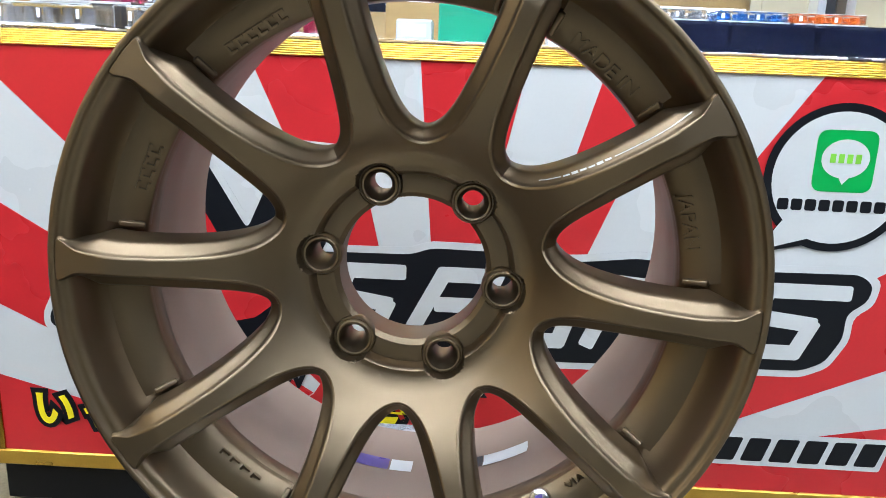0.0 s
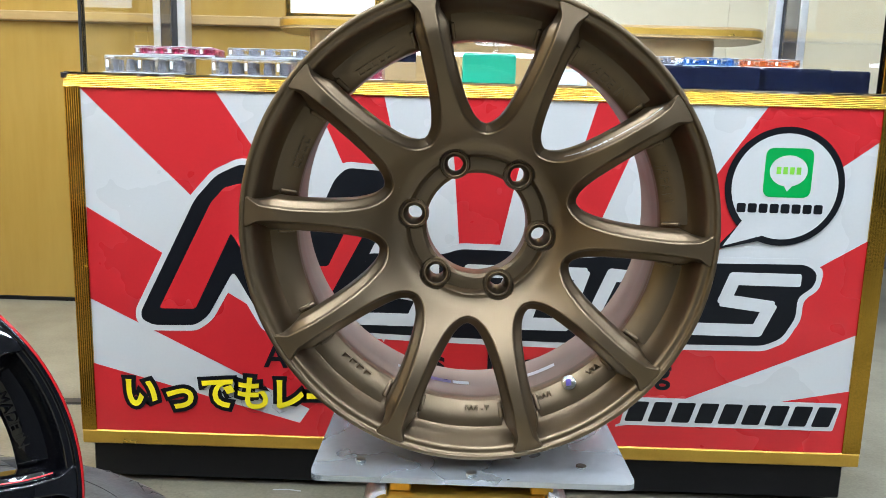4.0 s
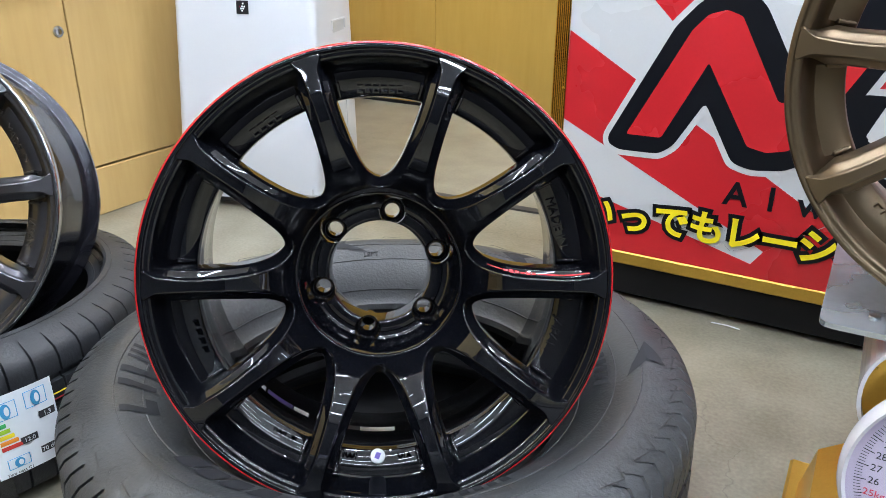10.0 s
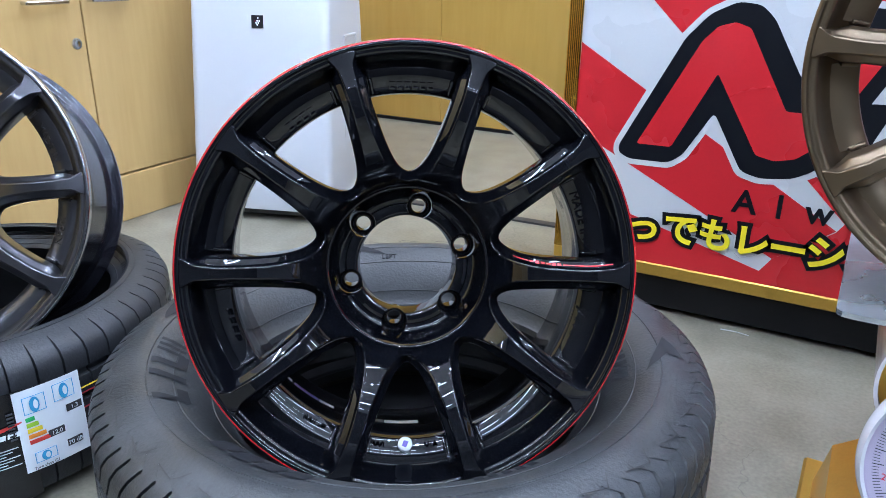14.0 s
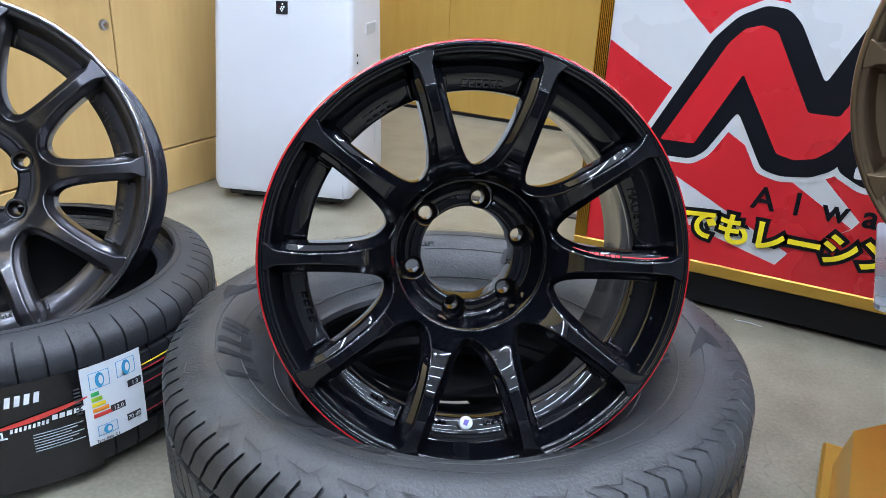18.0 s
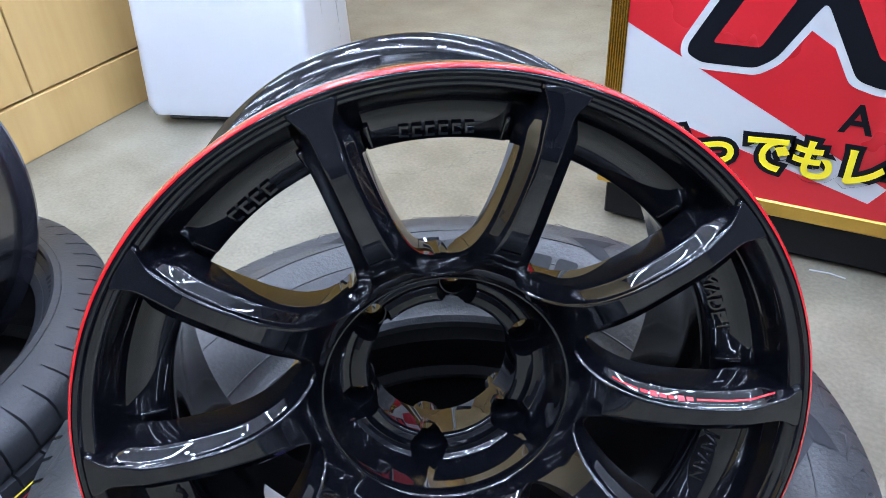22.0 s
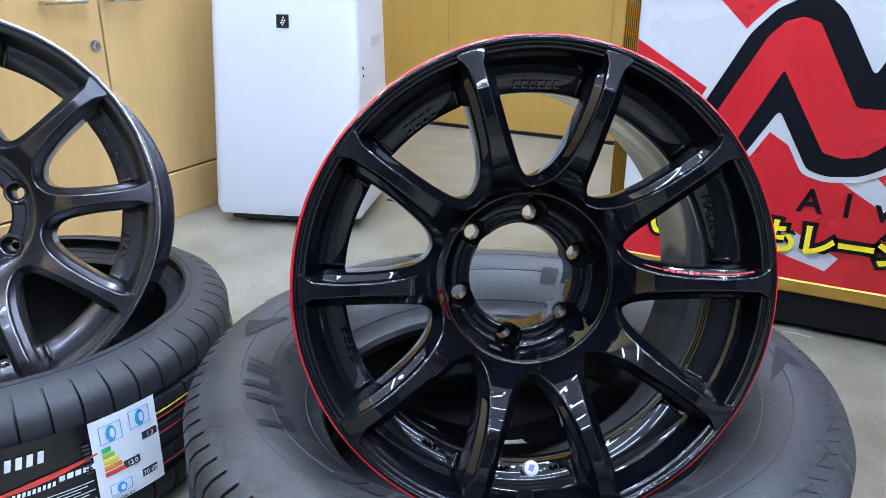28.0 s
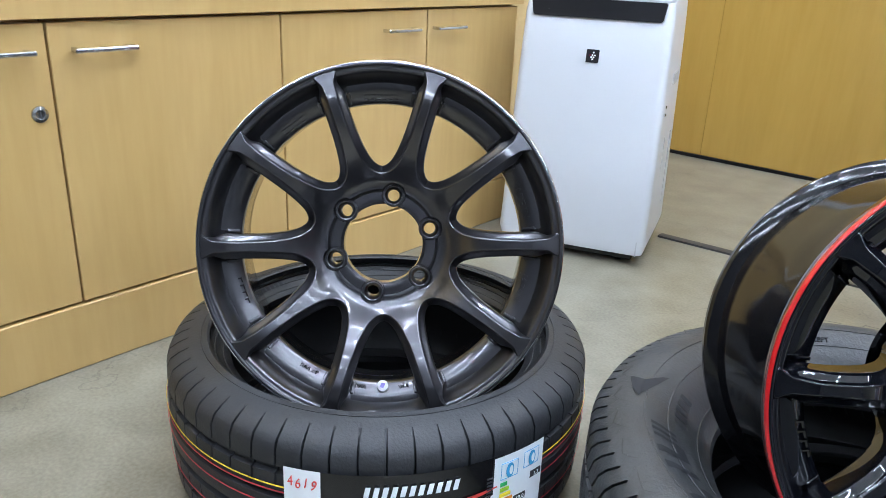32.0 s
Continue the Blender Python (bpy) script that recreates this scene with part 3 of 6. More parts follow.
def window_outline(n=72):
    """Half of a spoke's edge from the middle of one window's hub end to the middle of its flared end at the lip:
    edge point, direction away from the spoke, and the matching point on the hub circle or spoke axis."""
    pts = [(r, math.asin(min(0.999, hw / r))) for r, hw in SPOKE_W]
    pts[0] = (0.103, radians(18))
    pts += [(r, math.asin(hw / r)) for r, hw in ((0.2388, 0.0146), (0.2391, 0.0120), (0.2393, 0.0070), (0.2394, 0.0001))]
    p = [Vector((r * math.cos(a), r * math.sin(a))) for r, a in pts]
    for _ in range(2):
        q = [p[0]]
        for a, b in zip(p, p[1:]):
            q += [a * 0.75 + b * 0.25, a * 0.25 + b * 0.75]
        p = q + [p[-1]]
    run = [0.0]
    for a, b in zip(p, p[1:]):
        run.append(run[-1] + (b - a).length)
    at = [run[-1] * i / (n - 1) for i in range(n)]
    p = [Vector((float(np.interp(d, run, [v.x for v in p])), float(np.interp(d, run, [v.y for v in p])))) for d in at]
    res = []
    edge = Vector((math.cos(radians(18)), math.sin(radians(18))))
    for i, v in enumerate(p):
        t = p[min(n - 1, i + 1)] - p[max(0, i - 1)]
        t.normalize()
        nrm = Vector((-t.y, t.x))
        if i == 0:
            nrm = edge.copy()
        if i == n - 1:
            nrm = Vector((1.0, 0.0))
        inset = 0.0008 + 0.0034 * min(1.0, max(0.0, (0.2345 - v.length) / 0.010))
        res.append([v - nrm * inset, nrm, None])
    first = next(i for i, (v, _, _) in enumerate(res) if v.x > 0.123)
    last = next(i for i, (v, _, _) in enumerate(res) if v.x > 0.2335)
    for i, item in enumerate(res):
        v = item[0]
        if i < first:
            a = radians(18) * (1 - i / first)
            item[2] = (R_IN * math.cos(a), R_IN * math.sin(a))
        elif i < last:
            f_ = (i - first) / (last - first)
            item[2] = (R_IN + (0.2335 - R_IN) * f_, 0.0)
        else:
            item[2] = (0.2335, 0.0)
    return [((v.x, v.y), (m.x, m.y), c) for v, m, c in res]


outline = window_outline()


# height of the face over the lug seats by radius: a sunk hub, a cone up to arched spokes and a facet bent down to the lip
FACE_LOW = [(0.074, 0.006), (0.082, 0.0075), (0.090, 0.0115), (0.098, 0.0185), (0.106, 0.0265), (0.116, 0.0355), (0.130, 0.0455), (0.145, 0.0535), (0.165, 0.0610), (0.185, 0.0660), (0.2035, 0.0690), (0.2065, 0.0688), (0.2385, 0.0648)]
FACE_HIGH = [(0.074, 0.030), (0.0855, 0.041), (0.092, 0.052), (0.100, 0.066), (0.108, 0.078), (0.116, 0.0875), (0.130, 0.1005), (0.148, 0.1105), (0.165, 0.1160), (0.185, 0.1205), (0.2030, 0.1222), (0.2060, 0.1216), (0.2385, 0.1168)]


def smooth_table(rows, x):
    """A value between table rows, on a curve that passes through them."""
    x = min(max(x, rows[0][0]), rows[-1][0])
    k = max(i for i in range(len(rows) - 1) if rows[i][0] <= x)
    sl = [(b[1] - a[1]) / (b[0] - a[0]) for a, b in zip(rows, rows[1:])]
    m0 = (sl[k - 1] + sl[k]) / 2 if k else sl[0]
    m1 = (sl[k] + sl[k + 1]) / 2 if k + 1 < len(sl) else sl[k]
    (x0, y0), (x1, y1) = rows[k], rows[k + 1]
    h = x1 - x0
    t = (x - x0) / h
    return (2 * t**3 - 3 * t**2 + 1) * y0 + (t**3 - 2 * t**2 + t) * h * m0 + (3 * t**2 - 2 * t**3) * y1 + (t**3 - t**2) * h * m1


def wheel(name, m, d, paint, inner, lip, label, hole0, spin_tag, FACE=FACE_LOW, RING=0.0735, POCKET=0.0152, DEEP=-0.0065, BEAD=(0.0779, 0.0006), HUB=None):
    """FACE: height of the face by radius; RING: radius of the sunk lug ring; BEAD: radius and height of the rounded ridge round it;
    HUB: height of a stepped hub that drafted lug pockets are cut into."""
    w = thing(name, m, label, "wheel", "alloy wheels")

    def zt(r):
        return smooth_table(FACE, r)

    # rim: bead seats and drop centre outside, plain barrel inside
    z0, zb = d, d - WIDE
    outer = [(RL - 0.0005, z0 - 0.004), (RL, z0 - 0.008), (RL, z0 - 0.016), (0.2432, z0 - 0.022), (0.2400, z0 - 0.028), (0.2350, z0 - 0.034), (0.2300, z0 - 0.041), (0.2275, z0 - 0.049), (0.2220, z0 - 0.054), (0.2140, z0 - 0.066), (0.2090, z0 - 0.085), (0.2090, z0 - 0.120), (0.2150, z0 - 0.135), (0.2200, z0 - 0.160),
             (0.2265, zb + 0.052), (0.2275, zb + 0.046), (0.2285, zb + 0.024), (0.2300, zb + 0.020), (0.2405, zb + 0.017), (RL, zb + 0.012), (RL, zb + 0.004), (RL - 0.003, zb), (0.2385, zb)]
    inside = [(0.2360, zb + 0.004), (0.2330, zb + 0.016), (0.2215, zb + 0.026), (0.2175, zb + 0.06), (0.2110, z0 - 0.15), (0.2035, z0 - 0.125), (0.2005, z0 - 0.10), (0.1990, z0 - 0.072)]
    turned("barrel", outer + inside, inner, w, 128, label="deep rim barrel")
    # front ring between lip and barrel
    front = [(RL - 0.0005, z0 - 0.004), (RL - 0.0012, z0 - 0.001), (RL - 0.003, z0), (0.2402, z0), (0.2396, z0 - 0.0005), (0.2390, z0 - 0.0020), (0.2382, z0 - 0.0034), (0.2368, z0 - 0.0042), (0.2352, z0 - 0.0040), (0.2336, z0 - 0.0043), (0.2321, z0 - 0.0054), (0.2309, z0 - 0.0076), (0.2301, z0 - 0.0108), (0.2294, z0 - 0.0150), (0.2278, z0 - 0.0225), (0.2250, z0 - 0.0300), (0.2205, z0 - 0.0365), (0.2175, z0 - 0.0395), (0.2115, z0 - 0.042), (0.2030, z0 - 0.046), (0.1965, z0 - 0.0475), (0.1950, z0 - 0.0495), (0.1950, z0 - 0.066), (0.1990, z0 - 0.072)]
    turned("rim_ring", front, paint, w, 160, angle=50)
    if lip is not None:
        turned("lip_edge", [(RL + 0.0003, z0 - 0.0085), (RL + 0.0005, z0 - 0.0045), (RL + 0.0002, z0 - 0.0018), (RL - 0.0006, z0 - 0.0002), (RL - 0.0014, z0 + 0.0005), (RL - 0.0024, z0 + 0.0005)], lip, w, 160, angle=60, label="painted lip edge" if lip is M["red_lip"] else "bright machined lip edge")
    # hub plate with sunk lug ring and pockets
    holes = [(0.06985 * math.cos(radians(hole0 + 60 * i)), 0.06985 * math.sin(radians(hole0 + 60 * i))) for i in range(6)]
    NA = 720 if HUB else 360
    rr = [0.0563, 0.0575, 0.060, 0.0625, 0.065, 0.0675, 0.070, 0.072, 0.0735, 0.0741, 0.0748, 0.0756, 0.0765, 0.0775, 0.0785, 0.080, 0.082, 0.084, 0.0855, 0.0861, 0.0867, 0.0873, 0.0879, 0.0884, 0.0888, 0.0892, 0.0896, 0.0900, 0.0904, 0.0908, 0.0912, 0.0916, 0.0921, 0.0928, R_IN]
    if HUB:
        rr = [0.0565 + (R_IN - 0.0565) * i / 64 for i in range(65)]
    bore, back = rr[0], -0.016 if HUB else -0.040
    bm = bmesh.new()
    grid = []
    for r in rr:
        row = []
        for k in range(NA):
            a = 2 * math.pi * k / NA
            x, y = r * math.cos(a), r * math.sin(a)
            near = min(math.hypot(x - hx, y - hy) for hx, hy in holes)
            s1 = min(1, max(0, (r - RING) / 0.0042))
            s2 = min(1, max(0, (near - POCKET) / 0.0018))
            s1, s2 = 1 - (1 - s1) ** 2.4, 1 - (1 - s2) ** 2
            z = -0.0035 + (zt(r) + 0.0035) * s1
            z += BEAD[1] * math.exp(-(((r - BEAD[0]) / 0.0011) ** 2))
            z = DEEP + (z - DEEP) * s2
            if HUB:
                z = table(HUB, r) if r < HUB[-1][0] else zt(r)
                z += BEAD[1] * math.exp(-(((r - BEAD[0]) / 0.0011) ** 2))
                z = min(z, DEEP + max(0.0, near - POCKET) * 7.6)
            elif r < 0.0605:
                z = -0.0035 - 0.004 * (0.0605 - r) / 0.0042
            row.append(bm.verts.new((x, y, z)))
        grid.append(row)
    for j in range(len(rr) - 1):
        for k in range(NA):
            q = (grid[j][k], grid[j + 1][k], grid[j + 1][(k + 1) % NA], grid[j][(k + 1) % NA])
            c = sum((v.co for v in q), Vector()) / 4
            if min(math.hypot(c.x - hx, c.y - hy) for hx, hy in holes) > 0.0118:
                bm.faces.new(q)
    lo = [bm.verts.new((bore * math.cos(2 * math.pi * k / NA), bore * math.sin(2 * math.pi * k / NA), back)) for k in range(NA)]
    lo2 = [bm.verts.new((R_IN * math.cos(2 * math.pi * k / NA), R_IN * math.sin(2 * math.pi * k / NA), -0.032)) for k in range(NA)]
    for k in range(NA):
        bm.faces.new((lo[k], grid[0][k], grid[0][(k + 1) % NA], lo[(k + 1) % NA]))
        c = (lo[k].co + lo2[k].co) / 2
        if min(abs(math.atan2(hy, hx) - math.atan2(c.y, c.x)) % (2 * math.pi) for hx, hy in holes) > 0.13:
            bm.faces.new((lo2[k], lo[k], lo[(k + 1) % NA], lo2[(k + 1) % NA]))
    bmesh.ops.recalc_face_normals(bm, faces=bm.faces)
    part("hub", bm, paint, w, smooth=True, angle=40 if HUB else 24)
    # lug seats
    seat = [(0.0084, -0.038), (0.0084, -0.006), (0.0112, -0.001), (0.0118, 0.0012), (0.0132, 0.0016), (0.0140, 0.0010), (0.0144, -0.0004), (0.0154, -0.0004), (0.0160, -0.0014), (0.0164, -0.010)]
    if HUB:
        seat = [(0.0084, -0.038), (0.0084, -0.006), (0.0104, -0.001), (0.0110, 0.0008), (0.0121, 0.0008), (0.0127, -0.0006), (0.0128, -0.030)]
    first = None
    for hx, hy in holes:
        if first is None:
            first = turned("lug_seat", seat, paint, w, 28, at=Matrix.Translation((hx, hy, 0)), angle=45)
        else:
            again(first, w, Matrix.Translation((hx, hy, 0)))
    # spokes: each holds its sector of the face from the hub to the lip, edged by a rounded flank round the windows
    face, deep_edge = [], []
    for (x, y), (nx, ny), (ix, iy) in outline:
        row = [(ix + (x - ix) * q, iy + (y - iy) * q) for q in (0.0, 0.03, 0.08, 0.15, 0.25, 0.35, 0.45, 0.55, 0.65, 0.75, 0.84, 0.92)]
        row = [(px_, py_, zt(math.hypot(px_, py_))) for px_, py_ in row]
        zb_top = zt(math.hypot(x, y))
        wide = 1.0 - 0.85 * min(1.0, max(0.0, (math.hypot(x, y) - 0.212) / 0.020))
        low = 1.0 - 0.82 * min(1.0, max(0.0, (math.hypot(x, y) - 0.2265) / 0.0090))
        row += [(x + nx * o * wide, y + ny * o * wide, zb_top - dz * low) for o, dz in EDGE]
        face.append(row)
    bm = bmesh.new()
    sides = []
    for sgn in (1, -1):
        sides.append([[bm.verts.new((x, sgn * y, z)) for x, y, z in row] for row in face])
    n = len(face[0])
    for sd in sides:
        for j in range(len(sd) - 1):
            for k in range(n - 1):
                q = (sd[j][k], sd[j + 1][k], sd[j + 1][k + 1], sd[j][k + 1])
                if len({(round(v.co.x, 6), round(v.co.y, 6), round(v.co.z, 6)) for v in q}) > 2:
                    bm.faces.new(q)
    for j in range(len(face) - 1):
        bm.faces.new((sides[0][j][-1], sides[0][j + 1][-1], sides[1][j + 1][-1], sides[1][j][-1]))
    bmesh.ops.remove_doubles(bm, verts=bm.verts, dist=0.00001)
    bmesh.ops.recalc_face_normals(bm, faces=bm.faces)
    sp = part("spoke", bm, paint, w, smooth=True, angle=40)
    for i in range(1, 10):
        again(sp, w, pose(0, 0, 0, 0, 0, 36 * i))
    # raised pads between the spokes, with the cast marks
    pad = [(0.1945, z0 - 0.0505), (0.1945, z0 - 0.0468), (0.1952, z0 - 0.0452), (0.2090, z0 - 0.0385), (0.2145, z0 - 0.0366), (0.2212, z0 - 0.0360), (0.2212, z0 - 0.0470)]
    pd = turned("pad", pad, paint, w, 16, closed=True, a0=radians(-12.3), a1=radians(12.3), at=pose(0, 0, 0, 0, 0, 18), angle=50)
    for i in range(1, 10):
        again(pd, w, pose(0, 0, 0, 0, 0, 18 + 36 * i))
    slope = math.degrees(math.atan2(0.0067, 0.0138))
    riser = prism(rounded([(-0.0022, -0.0085), (0.0022, -0.0085), (0.0024, 0.0095), (-0.0024, 0.0095)], 0.0016, 3), -0.004, 0.0042)
    bmesh.ops.bevel(riser, geom=[e for e in riser.edges if all(v.co.z > 0.004 for v in e.verts)], offset=0.0012, segments=2, affect="EDGES", profile=0.5)
    for i in range(10):
        for side in (-1, 1):
            spot = pose(0, 0, 0, 0, 0, 18 + 36 * i + side * 12.2 - 90) @ Matrix.Translation((0, 0.2045, z0 - 0.0412)) @ pose(0, 0, 0, slope, 0, 0)
            if i == 0 and side < 0:
                bar = part("pad_riser", riser, paint, w, at=spot, smooth=True, angle=50)
            else:
                again(bar, w, spot)

    def cast(name, deg, body=None, bars=0, size=0.0105, flip=False):
        base = pose(0, 0, 0, 0, 0, deg - 90) @ Matrix.Translation((0, 0.2015, z0 - 0.0413)) @ pose(0, 0, 0, slope, 0, 180 if flip else 0)
        if body:
            words(name, body, size * 1.15, paint, w, base, 0.0014, 0.0)
        else:
            wid = size * 0.72
            shape = [(-0.36, -0.36), (0.36, -0.36), (0.36, -0.2), (-0.18, -0.2), (-0.18, 0.2), (0.36, 0.2), (0.36, 0.36), (-0.36, 0.36)]
            for k in range(bars):
                x = (k - (bars - 1) / 2) * wid
                part(name, prism([(a * wid, c * size) for a, c in shape], -0.0006, 0.0015), paint, w, at=base @ Matrix.Translation((x, 0, 0)))

    cast("cast_mark", 162, bars=4, size=0.013)
    cast("cast_mark", 126, bars=6, size=0.0115)
    cast("cast_text", 54, "MADE IN", size=0.0125)
    cast("cast_text", 18, "JAPAN", size=0.0125)
    cast("cast_mark", 234, bars=4, size=0.014, flip=True)
    cast("cast_text", 275, "JWL-T", size=0.009, flip=True)
    cast("cast_text", 314, "VIA", size=0.009, flip=True)
    cast("cast_text", 297, "JWL", size=0.009, flip=True)
    # valve
    part("valve", cyl(0.0080, 0, 0.012, 24, 0.0012), M["white_print"] if paint is not M["bronze"] else M["steel"], w, at=pose(0, 0, 0, 0, 0, 305.5 - 90) @ Matrix.Translation((0, 0.2015, z0 - 0.0445)) @ pose(0, 0, 0, slope, 0, 0), smooth=True, angle=40, label="plugged valve hole")
    part("valve_mark", prism([(-0.004, -0.003), (0.0015, -0.004), (0.004, 0.002), (-0.001, 0.004)], 0.0121, 0.0124), M["violet"], w, at=pose(0, 0, 0, 0, 0, 305.5 - 90) @ Matrix.Translation((0, 0.2015, z0 - 0.0445)) @ pose(0, 0, 0, slope, 0, 0))
    # stickers inside the barrel
    for a0, a1, mm, nm in ((248, 256, "paper", "sticker"), (257, 267, "violet", "sticker"), (267.5, 273, "paper", "sticker"), (284, 291, "ink", "sticker"), (291.2, 303, "paper", "sticker")):
        turned(nm, [(0.2122, z0 - 0.165), (0.2105, z0 - 0.150), (0.2058, z0 - 0.1345)], M[mm], w, 10, a0=radians(a0 + spin_tag), a1=radians(a1 + spin_tag))
    return w, zt


def spoke_script(w, zt, deg, material, side, bold=1.0, drop=(0.0052, 0.0058)):
    """The slim printed line with a small word-shaped patch along a spoke's edge."""
    b = bmesh.new()

    def strip(r0, r1, half, n=10):
        vs = []
        for i in range(n + 1):
            r = r0 + (r1 - r0) * i / n
            y = min(0.0175, table(SPOKE_W, r) - 0.0042 + drop[0])
            vs.append([b.verts.new((r, side * (y + e * half * 0.8), zt(r) - drop[1] - e * half * 0.6 + 0.0007)) for e in (-bold, bold)])
        for i in range(n):
            b.faces.new((vs[i][0], vs[i + 1][0], vs[i + 1][1], vs[i][1]))

    strip(0.116, 0.130, 0.00055)
    strip(0.166, 0.220, 0.0006, 14)
    for k in range(6):
        strip(0.1315 + k * 0.0056, 0.1358 + k * 0.0056, (0.0010, 0.0017, 0.0013)[k % 3], 2)
    bmesh.ops.recalc_face_normals(b, faces=b.faces)
    part("script_line", b, material, w, "printed word-mark line", at=pose(0, 0, 0, 0, 0, deg))


HUB_STEPS = [(0.0565, -0.004), (0.0583, 0.0165), (0.0594, 0.0185), (0.0615, 0.0194), (0.0668, 0.0195), (0.0718, 0.0188), (0.0728, 0.0170), (0.0772, 0.0180), (0.0800, 0.0200), (0.0835, 0.0250), (0.0862, 0.0320), (0.0880, 0.0400), (0.0893, 0.0475)]
wb, zb_ = wheel("bronze_wheel", frame_of((0.171, 0.710, 0.610), -0.4, 1.2, -3.2), 0.065, M["bronze"], M["bronze_in"], None, "matt bronze ten-spoke alloy wheel standing on the scale plate", 114.8, 0)
spoke_script(wb, zb_, 36, M["white_print"], 1, 0.6)
wk, zk_ = wheel("black_wheel", frame_of((-0.460, 0.499, 0.355), 34.2, 15.7, -37.6), 0.117, M["black"], M["black_in"], M["red_lip"], "gloss black ten-spoke alloy wheel with red lip, standing in a tyre", 174.3, 8, FACE_HIGH, 0.0855, 0.0126, -0.0015, (0.0904, 0.0024), HUB_STEPS)
spoke_script(wk, zk_, 36, M["red_print"], 1, 1.1)
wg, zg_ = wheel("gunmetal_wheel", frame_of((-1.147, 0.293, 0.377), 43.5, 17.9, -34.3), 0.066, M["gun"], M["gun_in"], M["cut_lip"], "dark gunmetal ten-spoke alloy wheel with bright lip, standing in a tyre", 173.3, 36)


# ---- tyres ----
def tyre(name, at, R, w, rubber, label, pitches, slant, grooves, slots, drop, cut_deep=0.010):
    """A tyre lying on its side: z from 0 to w."""
    t = thing(name, at, label, "tyre", "tyres")
    rb = 0.2290
    sh = R - 0.016
    side = min(R - 0.066, R - (R - rb) * 0.5)
    top_z = 0.5 * w
    half = [(0.0, R), (0.28 * w, R - 0.001), (0.36 * w, R - 0.004), (0.415 * w, R - 0.010), (0.45 * w, R - 0.022), (0.475 * w, R - 0.036), (0.492 * w, R - 0.050), (top_z, R - 0.062), (top_z - 0.06 * drop, side), (top_z - 0.42 * drop, rb + 0.036), (top_z - 0.74 * drop, rb + 0.018), (top_z - 0.86 * drop, rb + 0.010), (top_z - 0.90 * drop, rb + 0.004), (top_z - drop, rb)]
    prof = []
    zs = [x for x, _ in half]
    # tread points with grooves
    tread = []
    for g in grooves:
        tread += [(g - 0.0055, 0), (g - 0.0045, 1), (g + 0.0045, 1), (g + 0.0055, 0)]
    top = [(r, z, 0) for z, r in half[:1:-1]]
    mid = [(R - 0.001 - 0.003 * (z / (0.3 * w)) ** 2 - (0.007 if k else 0), z, 1) for z, k in sorted(tread, reverse=True)]
    ends = [(R - 0.0035, 0.29 * w, 1)], [(R - 0.0035, -0.29 * w, 1)]
    bot = [(r, -z, 0) for r, z, _ in top[::-1]]
    prof = top + ends[0] + mid + ends[1] + bot
    inner = [(rb + 0.004, -(top_z - drop - 0.012)), (rb + 0.03, -(top_z - 0.5 * drop - 0.012)), (side, -(top_z - 0.016)), (R - 0.035, -0.42 * w), (R - 0.02, -0.3 * w), (R - 0.018, 0.0), (R - 0.02, 0.3 * w), (R - 0.035, 0.42 * w), (side, top_z - 0.016), (rb + 0.03, top_z - 0.5 * drop - 0.012), (rb + 0.004, top_z - drop - 0.012)]
    cols = []
    step = 2 * math.pi / pitches
    for p in range(pitches):
        for f_ in (0.0, slots * 0.25, slots * 0.75, slots, 0.5 + slots / 2):
            cols.append((p * step + f_ * step, 0 < f_ < slots))
    k = len(prof)
    v, fc = [], []
    for a, cut in cols:
        for r, z, tr in prof:
            az = abs(z)
            q, aa = r, a
            if 0.12 * w < az < 0.47 * w and r > R - 0.05:
                aa = a + slant * (az - 0.33 * w) / R * (1 if z > 0 else -1)
                if cut:
                    q = r - cut_deep * min(1, (0.47 * w - az) / (0.03 * w)) * min(1, (az - 0.12 * w) / (0.03 * w))
            v.append((q * math.cos(aa), q * math.sin(aa), z + w / 2))
    nc = len(cols)
    for i in range(nc):
        for j in range(k - 1):
            fc.append((i * k + j, i * k + j + 1, ((i + 1) % nc) * k + j + 1, ((i + 1) % nc) * k + j))
    ob = raw("tread_and_sidewall", v, fc, rubber, t, smooth=True)
    ob.data.set_sharp_from_angle(angle=radians(32))
    turned("inner_liner", [(r, z + w / 2) for r, z in [(rb, drop - top_z)] + inner + [(rb, top_z - drop)]], M["rubber_in"], t, 96)
    for rr_, h_ in ((rb + 0.022, 0.0008), (side + 0.012, 0.0008), (side - 0.018, 0.0006)):
        zz = float(np.interp(rr_, [r for _, r in half[::-1]][:9], [z for z, _ in half[::-1]][:9])) + w / 2
        turned("moulded_rib", [(rr_ - 0.0012, zz - 0.001), (rr_ - 0.0006, zz + h_), (rr_ + 0.0006, zz + h_), (rr_ + 0.0012, zz - 0.001)], rubber, t, 128)
    return t, half, side


def side_z(half, w, r):
    return float(np.interp(r, [q for _, q in half[::-1]][:9], [z for z, _ in half[::-1]][:9])) + w / 2


ta, ha, sa = tyre("suv_tyre", pose(-0.478, 0.529, 0.0), 0.3914, 0.240, M["rubber_dusty"], "large dusty off-road car tyre lying flat on the floor", 92, 0.6, (-0.05, 0.0, 0.05), 0.17, 0.075, 0.012)
tb, hb, sb = tyre("sport_tyre", pose(-1.192, 0.335, 0.0), 0.3236, 0.228, M["rubber"], "new low-profile sport tyre with paper label lying on the floor", 58, 0.0, (-0.055, -0.02, 0.02, 0.055), 0.09, 0.034)

